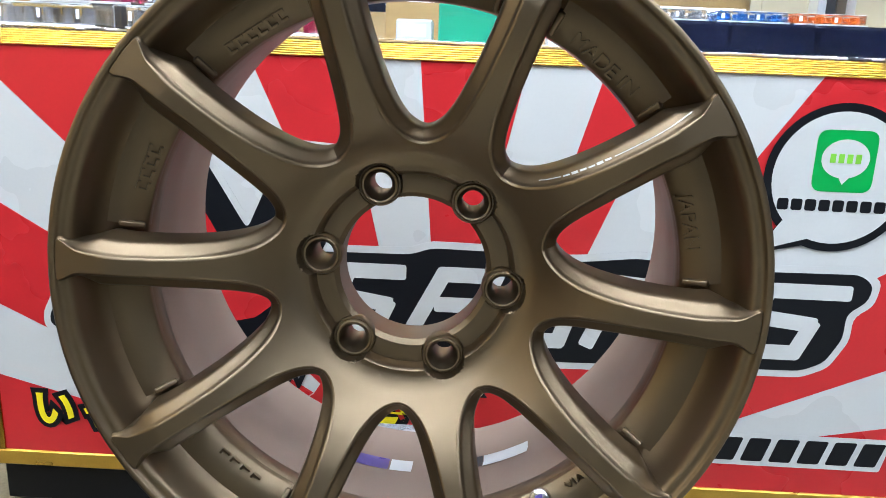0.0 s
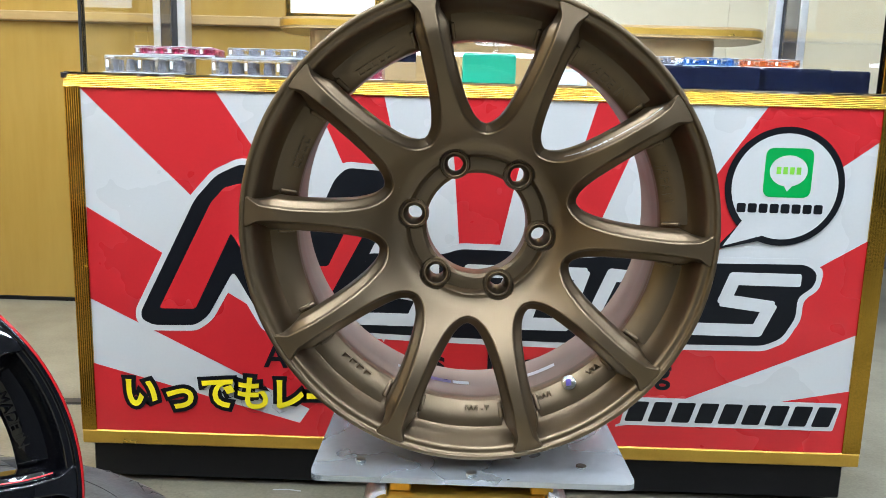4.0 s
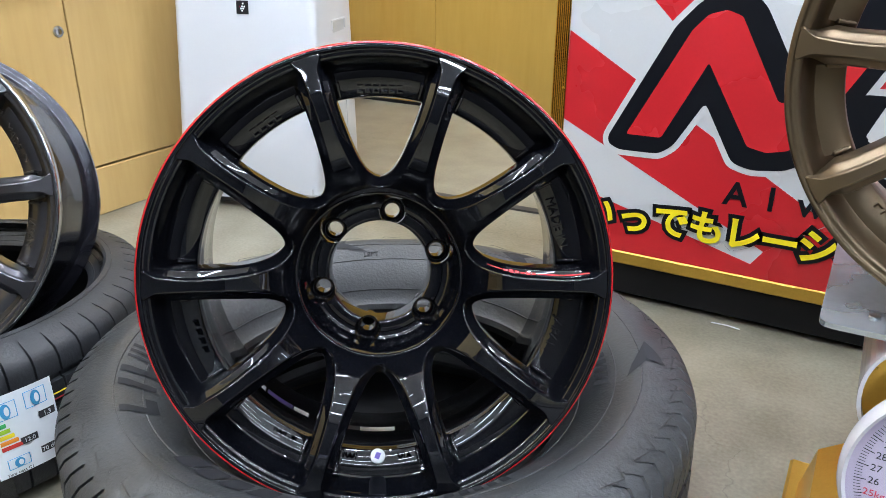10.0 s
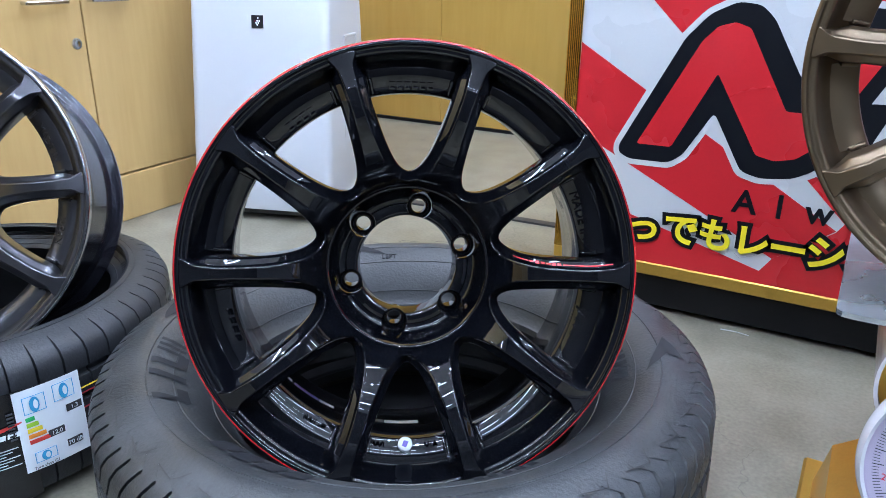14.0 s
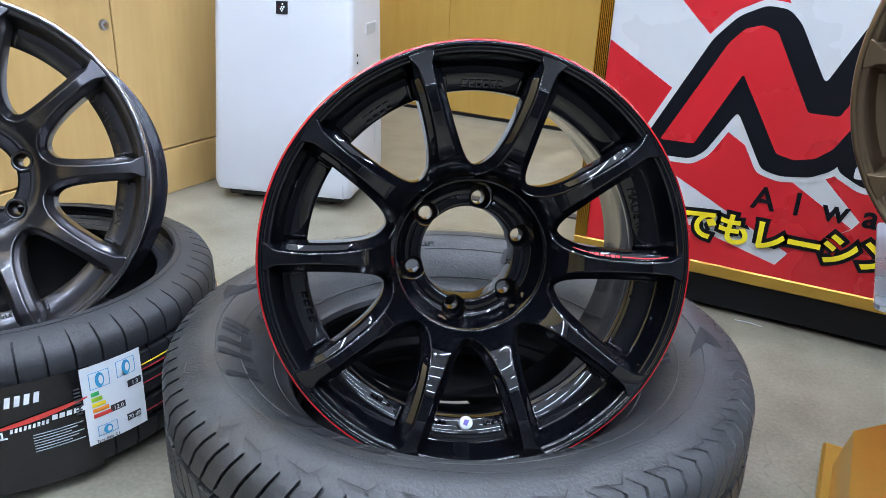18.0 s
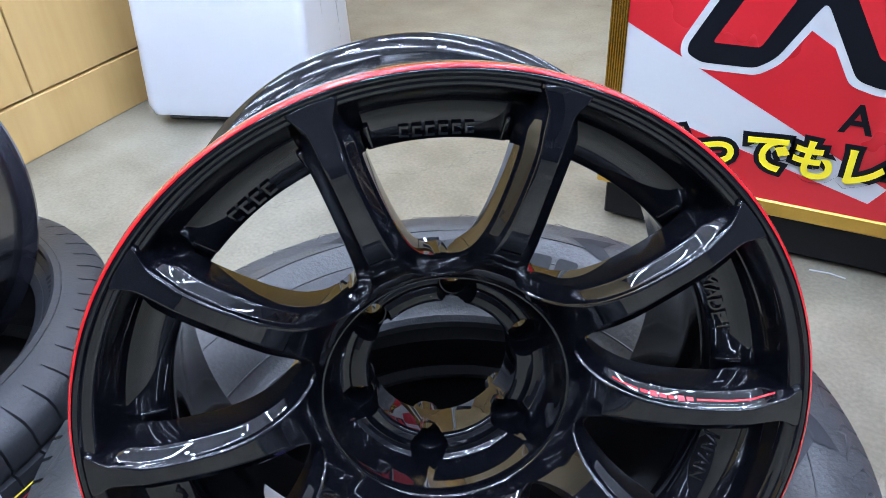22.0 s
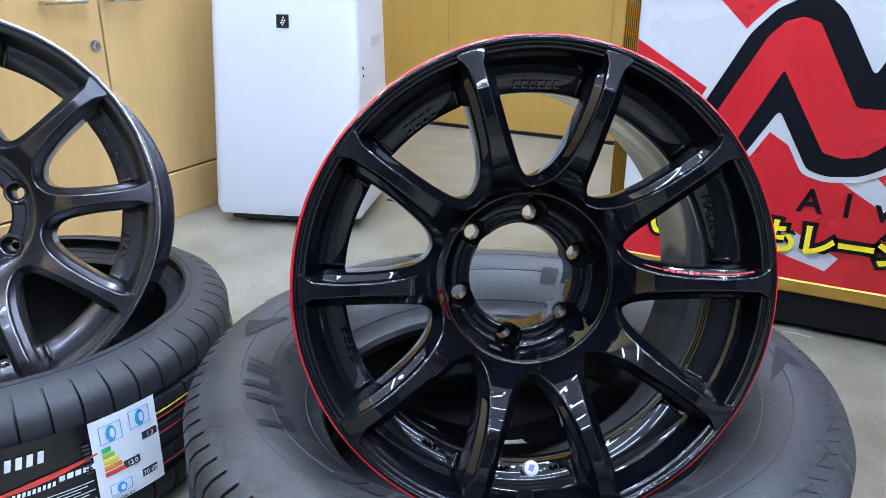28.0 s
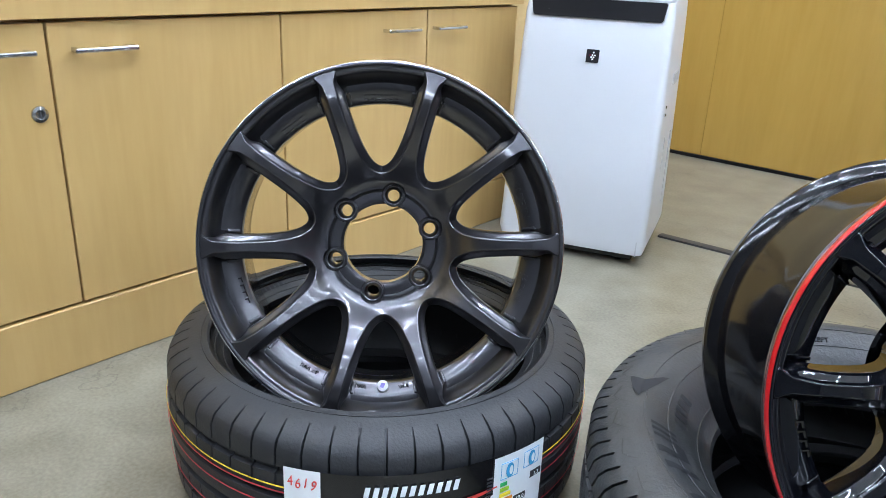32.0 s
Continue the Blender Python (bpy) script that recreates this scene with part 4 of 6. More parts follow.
# added black discs that stand in for shade on the floor inside the tyres
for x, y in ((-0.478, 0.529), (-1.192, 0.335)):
    mt_ = thing("rubber_mat", pose(x, y, 0.0), "added black disc standing in for the shade on the floor inside the tyre", "mat", "rubber mats")
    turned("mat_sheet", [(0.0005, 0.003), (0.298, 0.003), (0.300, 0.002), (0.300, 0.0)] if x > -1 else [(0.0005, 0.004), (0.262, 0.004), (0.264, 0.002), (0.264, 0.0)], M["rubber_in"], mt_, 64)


# ---- counter with printed banner ----
X0, X1, Z0, Z1, YB = -0.560, 0.940, 0.084, 0.783, 1.27
ct = thing("display_counter", pose(0, 0, 0), "shop counter with red and white printed front and gold foil trim", "counter")
part("carcass", box((X0 + 0.004, YB + 0.012, Z0 + 0.002), (X1 - 0.004, 1.76, Z1 - 0.002), 0.002), M["wall_wood"], ct)
part("plinth", box((X0 + 0.014, YB + 0.010, 0.012), (X1 - 0.022, 1.73, Z0 - 0.001), 0.003), M["black_plinth"], ct, "black plinth board")
for x in (X0 + 0.1, X1 - 0.1):
    for y in (YB + 0.08, 1.65):
        part("foot", cyl(0.02, 0.0, 0.014, 16), M["black_plastic"], ct, at=pose(x, y, 0))
bx0, bx1, bz0, bz1 = -0.532, 0.906, 0.111, 0.761
up = pose(0, YB, 0, 90, 0, 0)  # local x to x, local y to z, local z to -y
banner = part("banner", prism([(bx0 - 0.01, bz0 - 0.01), (bx1 + 0.01, bz0 - 0.01), (bx1 + 0.01, bz1 + 0.01), (bx0 - 0.01, bz1 + 0.01)], -0.010, 0.0), M["white_print"], ct, "printed banner with red rays", at=up)
I4 = Matrix.Identity(4)
# each ray lies between two lines: start on the border, second point on the way in
EDGES = {
    "l4": ((-0.534, 0.245), (-0.321, 0.166)), "l3": ((-0.533, 0.372), (-0.435, 0.331)), "l2": ((-0.531, 0.545), (-0.392, 0.462)), "l1": ((-0.532, 0.760), (-0.336, 0.571)),
    "t1": ((-0.288, 0.761), (-0.206, 0.640)), "t2": ((-0.113, 0.761), (0.05, 0.40)), "t3": ((0.016, 0.761), (0.10, 0.40)), "t4": ((0.135, 0.761), (0.160, 0.48)), "t5": ((0.288, 0.761), (0.235, 0.50)),
    "t6": ((0.400, 0.761), (0.30, 0.40)), "t7": ((0.500, 0.761), (0.36, 0.40)), "r1": ((0.703, 0.761), (0.632, 0.654)), "r2": ((0.906, 0.703), (0.848, 0.659)), "r3": ((0.906, 0.523), (0.822, 0.471)), "r4": ((0.906, 0.345), (0.593, 0.208)), "r5": ((0.906, 0.235), (0.60, 0.160)),
}


def inward(k):
    p, q = (Vector(v) for v in EDGES[k])
    d = (q - p).normalized()
    return tuple(p), tuple(p + d * (Vector((0.19, 0.09)) - p).dot(d))


def crossing(a, b):
    """Where two border lines meet."""
    (p, q), (s, t) = EDGES[a], EDGES[b]
    d, e, f_ = Vector(q) - Vector(p), Vector(t) - Vector(s), Vector(s) - Vector(p)
    k = (f_.x * e.y - f_.y * e.x) / (d.x * e.y - d.y * e.x)
    return (p[0] + k * d.x, p[1] + k * d.y)


for a, b, corner in (("l1", "t1", ((bx0, bz1),)), ("t2", "t3", ()), ("t4", "t5", ()), ("t6", "t7", ()), ("r1", "r2", ((bx1, bz1),)), ("r3", "r4", ())):
    poly = clip([EDGES[a][0], *corner, EDGES[b][0], crossing(a, b)], bx0, bx1, bz0, bz1)
    part("ray", prism(poly, 0.0001, 0.0006), M["red_print"], banner)
(p2, q2), (p5, q5) = inward("l2"), inward("r5")
tip_low, tip_high = (-0.138, 0.137), (-0.119, 0.166)
part("ray", prism(clip([p2, (-0.02, 0.240), tip_high, EDGES["l3"][0]], bx0, bx1, bz0, bz1), 0.0001, 0.0006), M["red_print"], banner)
part("ray", prism(clip([EDGES["l4"][0], tip_low, tip_high, (-0.02, 0.238), (0.03, 0.318), (0.42, 0.318), (0.47, 0.150), p5, (bx1, bz0), (bx0, bz0)], bx0, bx1, bz0, bz1), 0.0003, 0.0009), M["red_print"], banner)


def grown(poly, d):
    """A polygon moved outwards by d (clockwise order)."""
    out, n = [], len(poly)
    for i in range(n):
        a, p, c = Vector(poly[i - 1]), Vector(poly[i]), Vector(poly[(i + 1) % n])
        n0, n1 = (p - a).normalized(), (c - p).normalized()
        n0, n1 = Vector((-n0.y, n0.x)), Vector((-n1.y, n1.x))
        m = (n0 + n1).normalized()
        out.append(tuple(p + m * d / max(0.5, m.dot(n0))))
    return out


def layer(name, poly, k, material, parent=banner):
    return part(name, prism(poly, 0.0008 + k * 0.0006, 0.0013 + k * 0.0006), material, parent)


# the big zigzag mark
dark = [(-0.437, 0.350), (-0.330, 0.565), (-0.290, 0.610), (-0.245, 0.632), (-0.205, 0.628), (-0.180, 0.605), (-0.120, 0.503), (-0.072, 0.610), (-0.050, 0.631), (0.028, 0.626), (0.046, 0.600), (0.040, 0.570), (-0.055, 0.375), (-0.075, 0.345), (-0.110, 0.326), (-0.165, 0.319), (-0.200, 0.328), (-0.261, 0.433), (-0.310, 0.345), (-0.335, 0.326), (-0.415, 0.324), (-0.436, 0.335)]
red = [(-0.402, 0.357), (-0.300, 0.560), (-0.275, 0.588), (-0.245, 0.597), (-0.218, 0.588), (-0.138, 0.447), (-0.084, 0.447), (-0.022, 0.578), (0.018, 0.578), (-0.083, 0.385), (-0.110, 0.363), (-0.145, 0.355), (-0.178, 0.362), (-0.264, 0.505), (-0.334, 0.358)]
layer("logo_mark", rounded(grown(dark, 0.011), 0.012, 3), 0.5, M["white_print"])
layer("logo_mark", rounded(dark, 0.012, 3), 1.5, M["black_print"])
layer("logo_mark", rounded(red, 0.006, 3), 2.5, M["red_print"])
# block of slanted pale bars on black
blob = [(-0.085, 0.395), (-0.045, 0.455), (-0.01, 0.474), (0.13, 0.476), (0.16, 0.487), (0.255, 0.486), (0.30, 0.472), (0.40, 0.478), (0.47, 0.486), (0.60, 0.474), (0.80, 0.477), (0.822, 0.462), (0.818, 0.436), (0.790, 0.415), (0.790, 0.375), (0.768, 0.335), (0.735, 0.320), (0.60, 0.318), (0.36, 0.314), (0.10, 0.318), (-0.02, 0.322), (-0.065, 0.345)]
layer("logo_block", rounded(grown(blob, 0.011), 0.012, 3), 0, M["white_print"])
layer("logo_block", rounded(blob, 0.012, 3), 1, M["black_print"])
lo_, hi_, mid_ = 0.349, 0.447, 0.399
shapes = [
    [(0.115, hi_), (0.035, hi_), (0.02, mid_ + 0.008), (0.095, mid_ - 0.004), (0.075, lo_), (-0.03, lo_)],
    [(-0.02, lo_ - 0.01), (0.035, hi_), (0.115, hi_), (0.095, mid_), (0.03, mid_)],
    [(0.045, hi_), (0.105, hi_), (0.075, lo_), (0.0, lo_), (0.03, hi_)],
    [(-0.01, lo_), (0.03, hi_), (0.105, hi_ - 0.006)],
    [(0.115, hi_), (0.04, hi_), (0.0, lo_), (0.06, lo_)],
    [(0.16, hi_), (0.045, hi_), (0.03, mid_ + 0.006), (0.115, mid_ - 0.004), (0.095, lo_), (-0.02, lo_)],
]
for i, pts in enumerate(shapes):
    ps_ = [(x + (0.0, 0.145, 0.285, 0.415, 0.505, 0.625)[i], z) for x, z in pts]
    for k in range(len(ps_) - 1):
        layer("logo_bar", rounded(stroke(ps_[k : k + 2], 0.024, 0.008), 0.005, 3), 2 + 0.15 * (k % 4), M["white_print"])
# slogan, letter by letter
for ch_, x in zip("AlwaysRacing", (-0.183, -0.121, -0.053, 0.008, 0.068, 0.128, 0.235, 0.300, 0.362, 0.418, 0.470, 0.553)):
    words("letter", ch_, 0.064, M["black_print"], banner, Matrix.Translation((x, 0.268 if ch_ not in "gy" else 0.262, 0.0024)), 0.0004, 0.0012)
# kana line, yellow on a black outline
for ch_, x, z in zip("いっでもレーシング", (-0.443, -0.368, -0.294, -0.226, -0.160, -0.094, -0.030, 0.036, 0.104), (0.186, 0.184, 0.190, 0.190, 0.190, 0.187, 0.190, 0.190, 0.190)):
    words("kana_outline", ch_, 0.070, M["black_print"], banner, Matrix.Translation((x, z, 0.0028)), 0.0005, 0.0098)
    words("kana", ch_, 0.070, M["yellow_print"], banner, Matrix.Translation((x, z, 0.0042)), 0.0004, 0.0020)
# number line as plain bars
for k, (mt, g) in enumerate((("white_print", 0.008), ("black_print", 0.0))):
    for i in range(9):
        x = 0.485 + i * 0.0445
        layer("number_bar", rounded([(x - g, 0.163 - g), (x + 0.034 + g, 0.163 - g), (x + 0.046 + g, 0.203 + g), (x + 0.012 - g, 0.203 + g)], 0.004), 1 + k + 0.02 * i, M[mt])
# speech bubble with the green sign
circ = lambda x, z, r, n=48: [(x + r * math.cos(2 * math.pi * i / n), z + r * math.sin(2 * math.pi * i / n)) for i in range(n)]
layer("bubble", circ(0.7445, 0.619, 0.108), 3, M["black_print"])
layer("bubble_tail", [(0.665, 0.545), (0.626, 0.500), (0.712, 0.520)], 3.5, M["black_print"])
layer("bubble_face", circ(0.7445, 0.619, 0.096), 4, M["white_print"])
layer("bubble_tail", [(0.672, 0.555), (0.642, 0.508), (0.715, 0.530)], 4.5, M["white_print"])
layer("green_sign", rounded([(0.705, 0.600), (0.791, 0.600), (0.791, 0.689), (0.705, 0.689)], 0.016), 5, M["green_print"])
layer("sign_bubble", [(0.748 + 0.034 * math.cos(2 * math.pi * i / 32), 0.648 + 0.028 * math.sin(2 * math.pi * i / 32)) for i in range(32)], 6, M["white_print"])
layer("sign_tail", [(0.740, 0.624), (0.748, 0.611), (0.762, 0.628)], 6.5, M["white_print"])
for i in range(4):
    layer("sign_bar", [(0.726 + i * 0.012, 0.642), (0.734 + i * 0.012, 0.642), (0.734 + i * 0.012, 0.655), (0.726 + i * 0.012, 0.655)], 7, M["lime_print"])
for i in range(8):
    layer("name_bar", rounded([(0.661 + i * 0.0199, 0.571), (0.677 + i * 0.0199, 0.571), (0.677 + i * 0.0199, 0.588), (0.661 + i * 0.0199, 0.588)], 0.004), 5, M["black_print"])


# gold foil trim with fine ribs
def ribbed(lo, hi, along, n):
    """A trim strip whose front shows n fine ribs running along it."""
    b = bmesh.new()
    (x0_, z0_), (x1_, z1_) = lo, hi
    for i in range(n):
        if along == "x":
            a, c = z0_ + (z1_ - z0_) * i / n, z0_ + (z1_ - z0_) * (i + 1) / n
            pts = [(a, 0.0), ((a + c) / 2, 0.0007), (c, 0.0)]
            for p, q in zip(pts, pts[1:]):
                vs = [b.verts.new((x0_, -p[1], p[0])), b.verts.new((x1_, -p[1], p[0])), b.verts.new((x1_, -q[1], q[0])), b.verts.new((x0_, -q[1], q[0]))]
                b.faces.new(vs)
        else:
            a, c = x0_ + (x1_ - x0_) * i / n, x0_ + (x1_ - x0_) * (i + 1) / n
            pts = [(a, 0.0), ((a + c) / 2, 0.0007), (c, 0.0)]
            for p, q in zip(pts, pts[1:]):
                vs = [b.verts.new((p[0], -p[1], z0_)), b.verts.new((p[0], -p[1], z1_)), b.verts.new((q[0], -q[1], z1_)), b.verts.new((q[0], -q[1], z0_))]
                b.faces.new(vs)
    box((x0_, 0.0005, z0_), (x1_, 0.012, z1_), bm=b)
    bmesh.ops.recalc_face_normals(b, faces=b.faces)
    return b


for lo, hi, al in (((X0, bz1), (X1, Z1), "x"), ((X0, Z0), (X1, bz0), "x"), ((X0, bz0), (bx0, bz1), "z"), ((bx1, bz0), (X1, bz1), "z")):
    part("trim", ribbed(lo, hi, al, 7) if hi[1] != bz0 else box((lo[0], -0.001, lo[1]), (hi[0], 0.012, hi[1]), 0.002), M["gold_paint" if hi[1] == bz0 else "gold_trim"], ct, "ribbed gold foil trim", at=pose(0, YB - 0.004, 0))
for x in (X0, X1):
    s = 1 if x < 0 else -1
    part("side_trim", box((min(x - 0.003 * s, x + 0.001 * s), YB + 0.01, Z0), (max(x - 0.003 * s, x + 0.001 * s), YB + 0.03, Z1), 0.0008), M["gold_trim"], ct)
    part("side_panel", box((min(x, x + 0.004 * s), YB + 0.031, Z0), (max(x, x + 0.004 * s), 1.76, Z1)), M["gold_paint"], ct)
part("top_cap", box((X0 - 0.004, YB + 0.006, Z1 + 0.0002), (X1 + 0.004, 1.765, Z1 + 0.006), 0.001), M["glass"], ct, "clear glass counter top")
part("top_board", box((X0 + 0.01, YB + 0.03, Z1 - 0.0019), (X1 - 0.01, 1.75, Z1 + 0.0001)), M["white_print"], ct)
part("corner_cap", box((X0 - 0.004, YB - 0.006, Z1 - 0.006), (X0 + 0.008, YB + 0.005, Z1 + 0.004), 0.001), M["black_plastic"], ct)

# glass show case on the counter
gc = thing("glass_case", pose(0, 0, 0), "frameless clear glass show case on the counter", "show case")
GX0, GX1, GY0, GY1, GZ0, GZ1 = -0.540, 0.915, 1.302, 1.74, Z1 + 0.0065, 1.32
part("front_pane", box((GX0, GY0, GZ0), (GX1, GY0 + 0.006, GZ1)), M["glass"], gc)
for x in (GX0, GX1 - 0.006):
    part("side_pane", box((x, GY0 + 0.0065, GZ0), (x + 0.006, GY1, GZ1)), M["glass"], gc)
part("top_pane", box((GX0, GY0, GZ1 + 0.0005), (GX1, GY1, GZ1 + 0.0065)), M["glass"], gc)
part("edge_bead", box((GX0 - 0.004, GY0 - 0.003, GZ0), (GX0 - 0.0005, GY0 + 0.008, GZ1), 0.001), M["dark_alu"], gc)
part("edge_bead", box((GX1 + 0.0005, GY0 - 0.003, GZ0), (GX1 + 0.008, GY0 + 0.010, GZ1), 0.001), M["gold_trim"], gc)
part("glass_shelf", box((GX0 + 0.01, GY0 + 0.12, 1.06), (GX1 - 0.01, GY1 - 0.01, 1.066)), M["glass"], gc)
part("led_strip", box((-0.05, GY1 - 0.05, 0.868), (0.72, GY1 - 0.035, 0.876)), M["strip"], gc, "bright white strip light")
for o in (*gc.children, *[o for o in ct.children if o.name.startswith("top_cap")]):
    o.visible_shadow = False


# packs of lug nuts in clear plastic
def nut_pack(x, y, z, nut, n, label, sx=0.03, h=0.85):
    p = thing("nut_pack", pose(x, y, z), label, "wheel nut pack", "wheel nut packs")
    L_ = n * sx
    part("tray", box((-L_ / 2, -0.035, 0.0), (L_ / 2, 0.035, 0.004), 0.001), M["black_plastic"], p)
    b = cyl(0.0098, 0.004, 0.020 * h, 6, 0.0008)
    cyl(0.0078, 0.020 * h, 0.033 * h, 14, 0.001, bm=b)
    f0 = part("nut", b, nut, p, at=pose(-L_ / 2 + sx / 2, -0.017, 0))
    for i in range(n):
        for y_ in (-0.017, 0.017):
            if i or y_ > 0:
                again(f0, p, pose(-L_ / 2 + sx * (i + 0.5), y_, 0))
    c = part("cover", box((-L_ / 2, -0.036, 0.0042), (L_ / 2, 0.036, 0.041 * h), 0.003, 2), M["clear"], p, "clear plastic cover")
    c.visible_shadow = False
    # pale strips along the cover's front edges paint in the glare of clear plastic
    part("pack_rim", box((-L_ / 2 - 0.002, -0.038, 0.0), (L_ / 2 + 0.002, -0.0362, 0.0035), 0.0006), M["alu"], p)
    part("pack_fold", box((-L_ / 2 + 0.003, -0.0375, 0.0385 * h), (L_ / 2 - 0.003, -0.0363, 0.0405 * h), 0.0003), M["alu"], p)
    for i in range(0, n, 2):
        part("pack_sticker", box((-L_ / 2 + sx * i + 0.004, -0.0372, 0.014 * h), (-L_ / 2 + sx * i + 0.009, -0.0364, 0.030 * h), 0.0003), M["paper"], p)
    return p


def carton(name, x, y, z, sx, sy, sz, mt, label, rz=0):
    c = thing(name, pose(x, y, z, 0, 0, rz), label, "box")
    part("carton", box((-sx / 2, -sy / 2, 0), (sx / 2, sy / 2, sz), 0.002), mt, c)
    part("flap", box((-sx / 2 + 0.002, -sy / 2 + 0.002, sz + 0.0002), (sx / 2 - 0.002, sy / 2 - 0.002, sz + 0.0012)), mt, c)
    return c


TZ = GZ0
for i, (x, mt, lab) in enumerate(((-0.44, "grey_nut", "silver"), (-0.24, "grey_nut", "silver"), (-0.07, "magenta_nut", "magenta"))):
    nut_pack(x, 1.37, TZ, M[mt], 5, f"{lab} wheel nuts in a clear plastic pack on the counter")
nut_pack(-0.385, 1.375, TZ + 0.0352, M["magenta_nut"], 5, "magenta wheel nuts in a clear pack stacked on another", 0.03, 0.45)
nut_pack(-0.21, 1.375, TZ + 0.0352, M["grey_nut"], 5, "silver wheel nuts in a clear pack stacked on another", 0.03, 0.45)
for x in (0.52, 0.645, 0.775):
    carton("navy_box", x, 1.40, TZ, 0.122, 0.14, 0.042, M["navy"], "shiny navy blue cardboard box on the counter")
carton("navy_box", 0.8735, 1.40, TZ, 0.068, 0.14, 0.040, M["navy"], "narrow navy blue cardboard box on the counter")
for x, mt, lab in ((0.505, "grey_nut", "silver"), (0.625, "blue_nut", "blue"), (0.74, "orange_nut", "orange")):
    nut_pack(x, 1.40, TZ + 0.0435, M[mt], 4, f"{lab} wheel nuts in a clear pack on a navy box", 0.026, 0.45)
carton("green_box", 0.205, 1.40, TZ, 0.10, 0.12, 0.055, M["green_card"], "green plastic wrapped box on the counter")
carton("grey_box", 0.118, 1.375, TZ, 0.055, 0.05, 0.03, M["grey_plastic"], "small grey box with printed label on the counter")
carton("grey_box", 0.355, 1.375, TZ, 0.07, 0.05, 0.032, M["grey_plastic"], "small grey box with printed label on the counter")
part("label_sticker", box((-0.018, -0.0262, 0.006), (0.018, -0.0254, 0.024)), M["paper"], bpy.data.objects["grey_box"])
part("label_sticker", box((-0.02, -0.0262, 0.005), (0.02, -0.0254, 0.026)), M["paper"], bpy.data.objects["grey_box.001"])
st = thing("nut_stand", pose(0.225, 1.52, TZ), "clear round stand with coloured wheel nuts", "stand")
part("stem", cyl(0.006, 0, 0.09, 12), M["clear"], st)
part("dish", cyl(0.045, 0.09, 0.094, 32, 0.001), M["clear"], st)
for x, mt in ((-0.018, "magenta_nut"), (0.004, "blue_nut"), (0.026, "blue_nut")):
    part("nut", cyl(0.009, 0.095, 0.128, 12, 0.002), M[mt], st, at=pose(x, 0, 0))
cd = thing("blister_card", pose(0.0, 1.46, TZ), "navy blister card with red wheel nuts in a clear stand", "card")
part("card", box((-0.022, -0.001, 0.045), (0.062, 0.001, 0.145)), M["navy"], cd)
part("header", box((-0.020, -0.0016, 0.118), (0.060, -0.0011, 0.143)), M["paper"], cd, "white printed header")
for i in range(2):
    for k in range(4):
        part("header_bar", prism([(-0.006, -0.0035), (0.005, -0.0035), (0.007, 0.0035), (-0.004, 0.0035)], 0, 0.0004), M["ink"], cd, at=pose(-0.006 + k * 0.0165, -0.0017, 0.135 - i * 0.010, 90, 0, 0))
for k in range(3):
    part("nut", cyl(0.0085, 0.0, 0.040, 14, 0.003), M["magenta_nut"], cd, at=pose(-0.004 + k * 0.024, -0.012, 0.066))
part("blister", box((-0.016, -0.024, 0.058), (0.056, -0.0018, 0.112), 0.005, 2), M["clear"], cd, "clear plastic blister").visible_shadow = False
part("holder", box((-0.022, 0.002, 0.0), (0.062, 0.005, 0.145)), M["clear"], cd)

# behind the counter: shelves, desk and profile posts
for x in (-0.736, 1.150):
    ps = thing("profile_post", pose(x, 2.30, 0), "tall aluminium profile post with dark inset", "post", "profile posts")
    part("profile", box((-0.052, -0.03, 0), (-0.030, 0.03, 2.9), 0.002), M["alu"], ps)
    part("profile", box((0.026, -0.03, 0), (0.05, 0.03, 2.9), 0.002), M["alu"], ps)
    part("inset", box((-0.0295, -0.0285, 0), (0.0255, 0.02, 2.9)), M["dark_alu"], ps)
dk = thing("reception_desk", pose(0, 0, 0), "wooden reception desk with rounded end behind the counter", "desk")
part("desktop", prism(rounded([(-0.35, 1.99), (0.985, 1.99), (0.985, 2.22), (-0.35, 2.22)], 0.10, 8), 0.955, 0.985), M["desk_wood"], dk)
part("desk_edge", prism(rounded([(-0.352, 1.988), (0.987, 1.988), (0.987, 2.222), (-0.352, 2.222)], 0.10, 8), 0.962, 0.978), M["gold_paint"], dk, "thin gold edge strip")
part("desk_body", prism(rounded([(-0.27, 2.04), (0.86, 2.04), (0.86, 2.20), (-0.27, 2.20)], 0.05, 6), 0.0, 0.9545), M["desk_wood"], dk)
pf = thing("picture_frame", pose(-0.20, 2.05, 0.9855), "gold picture frame with a pale print standing on the desk", "picture frame")
for lo, hi in (((-0.13, 0.0), (0.13, 0.014)), ((-0.13, 0.186), (0.13, 0.20)), ((-0.13, 0.0142), (-0.116, 0.1858)), ((0.116, 0.0142), (0.13, 0.1858))):
    part("frame_bar", box((lo[0], -0.008, lo[1]), (hi[0], 0.008, hi[1]), 0.002), M["gold_trim"], pf)
part("print", box((-0.1158, -0.003, 0.0143), (0.1158, 0.003, 0.1857)), M["paper"], pf, "pale printed sheet")


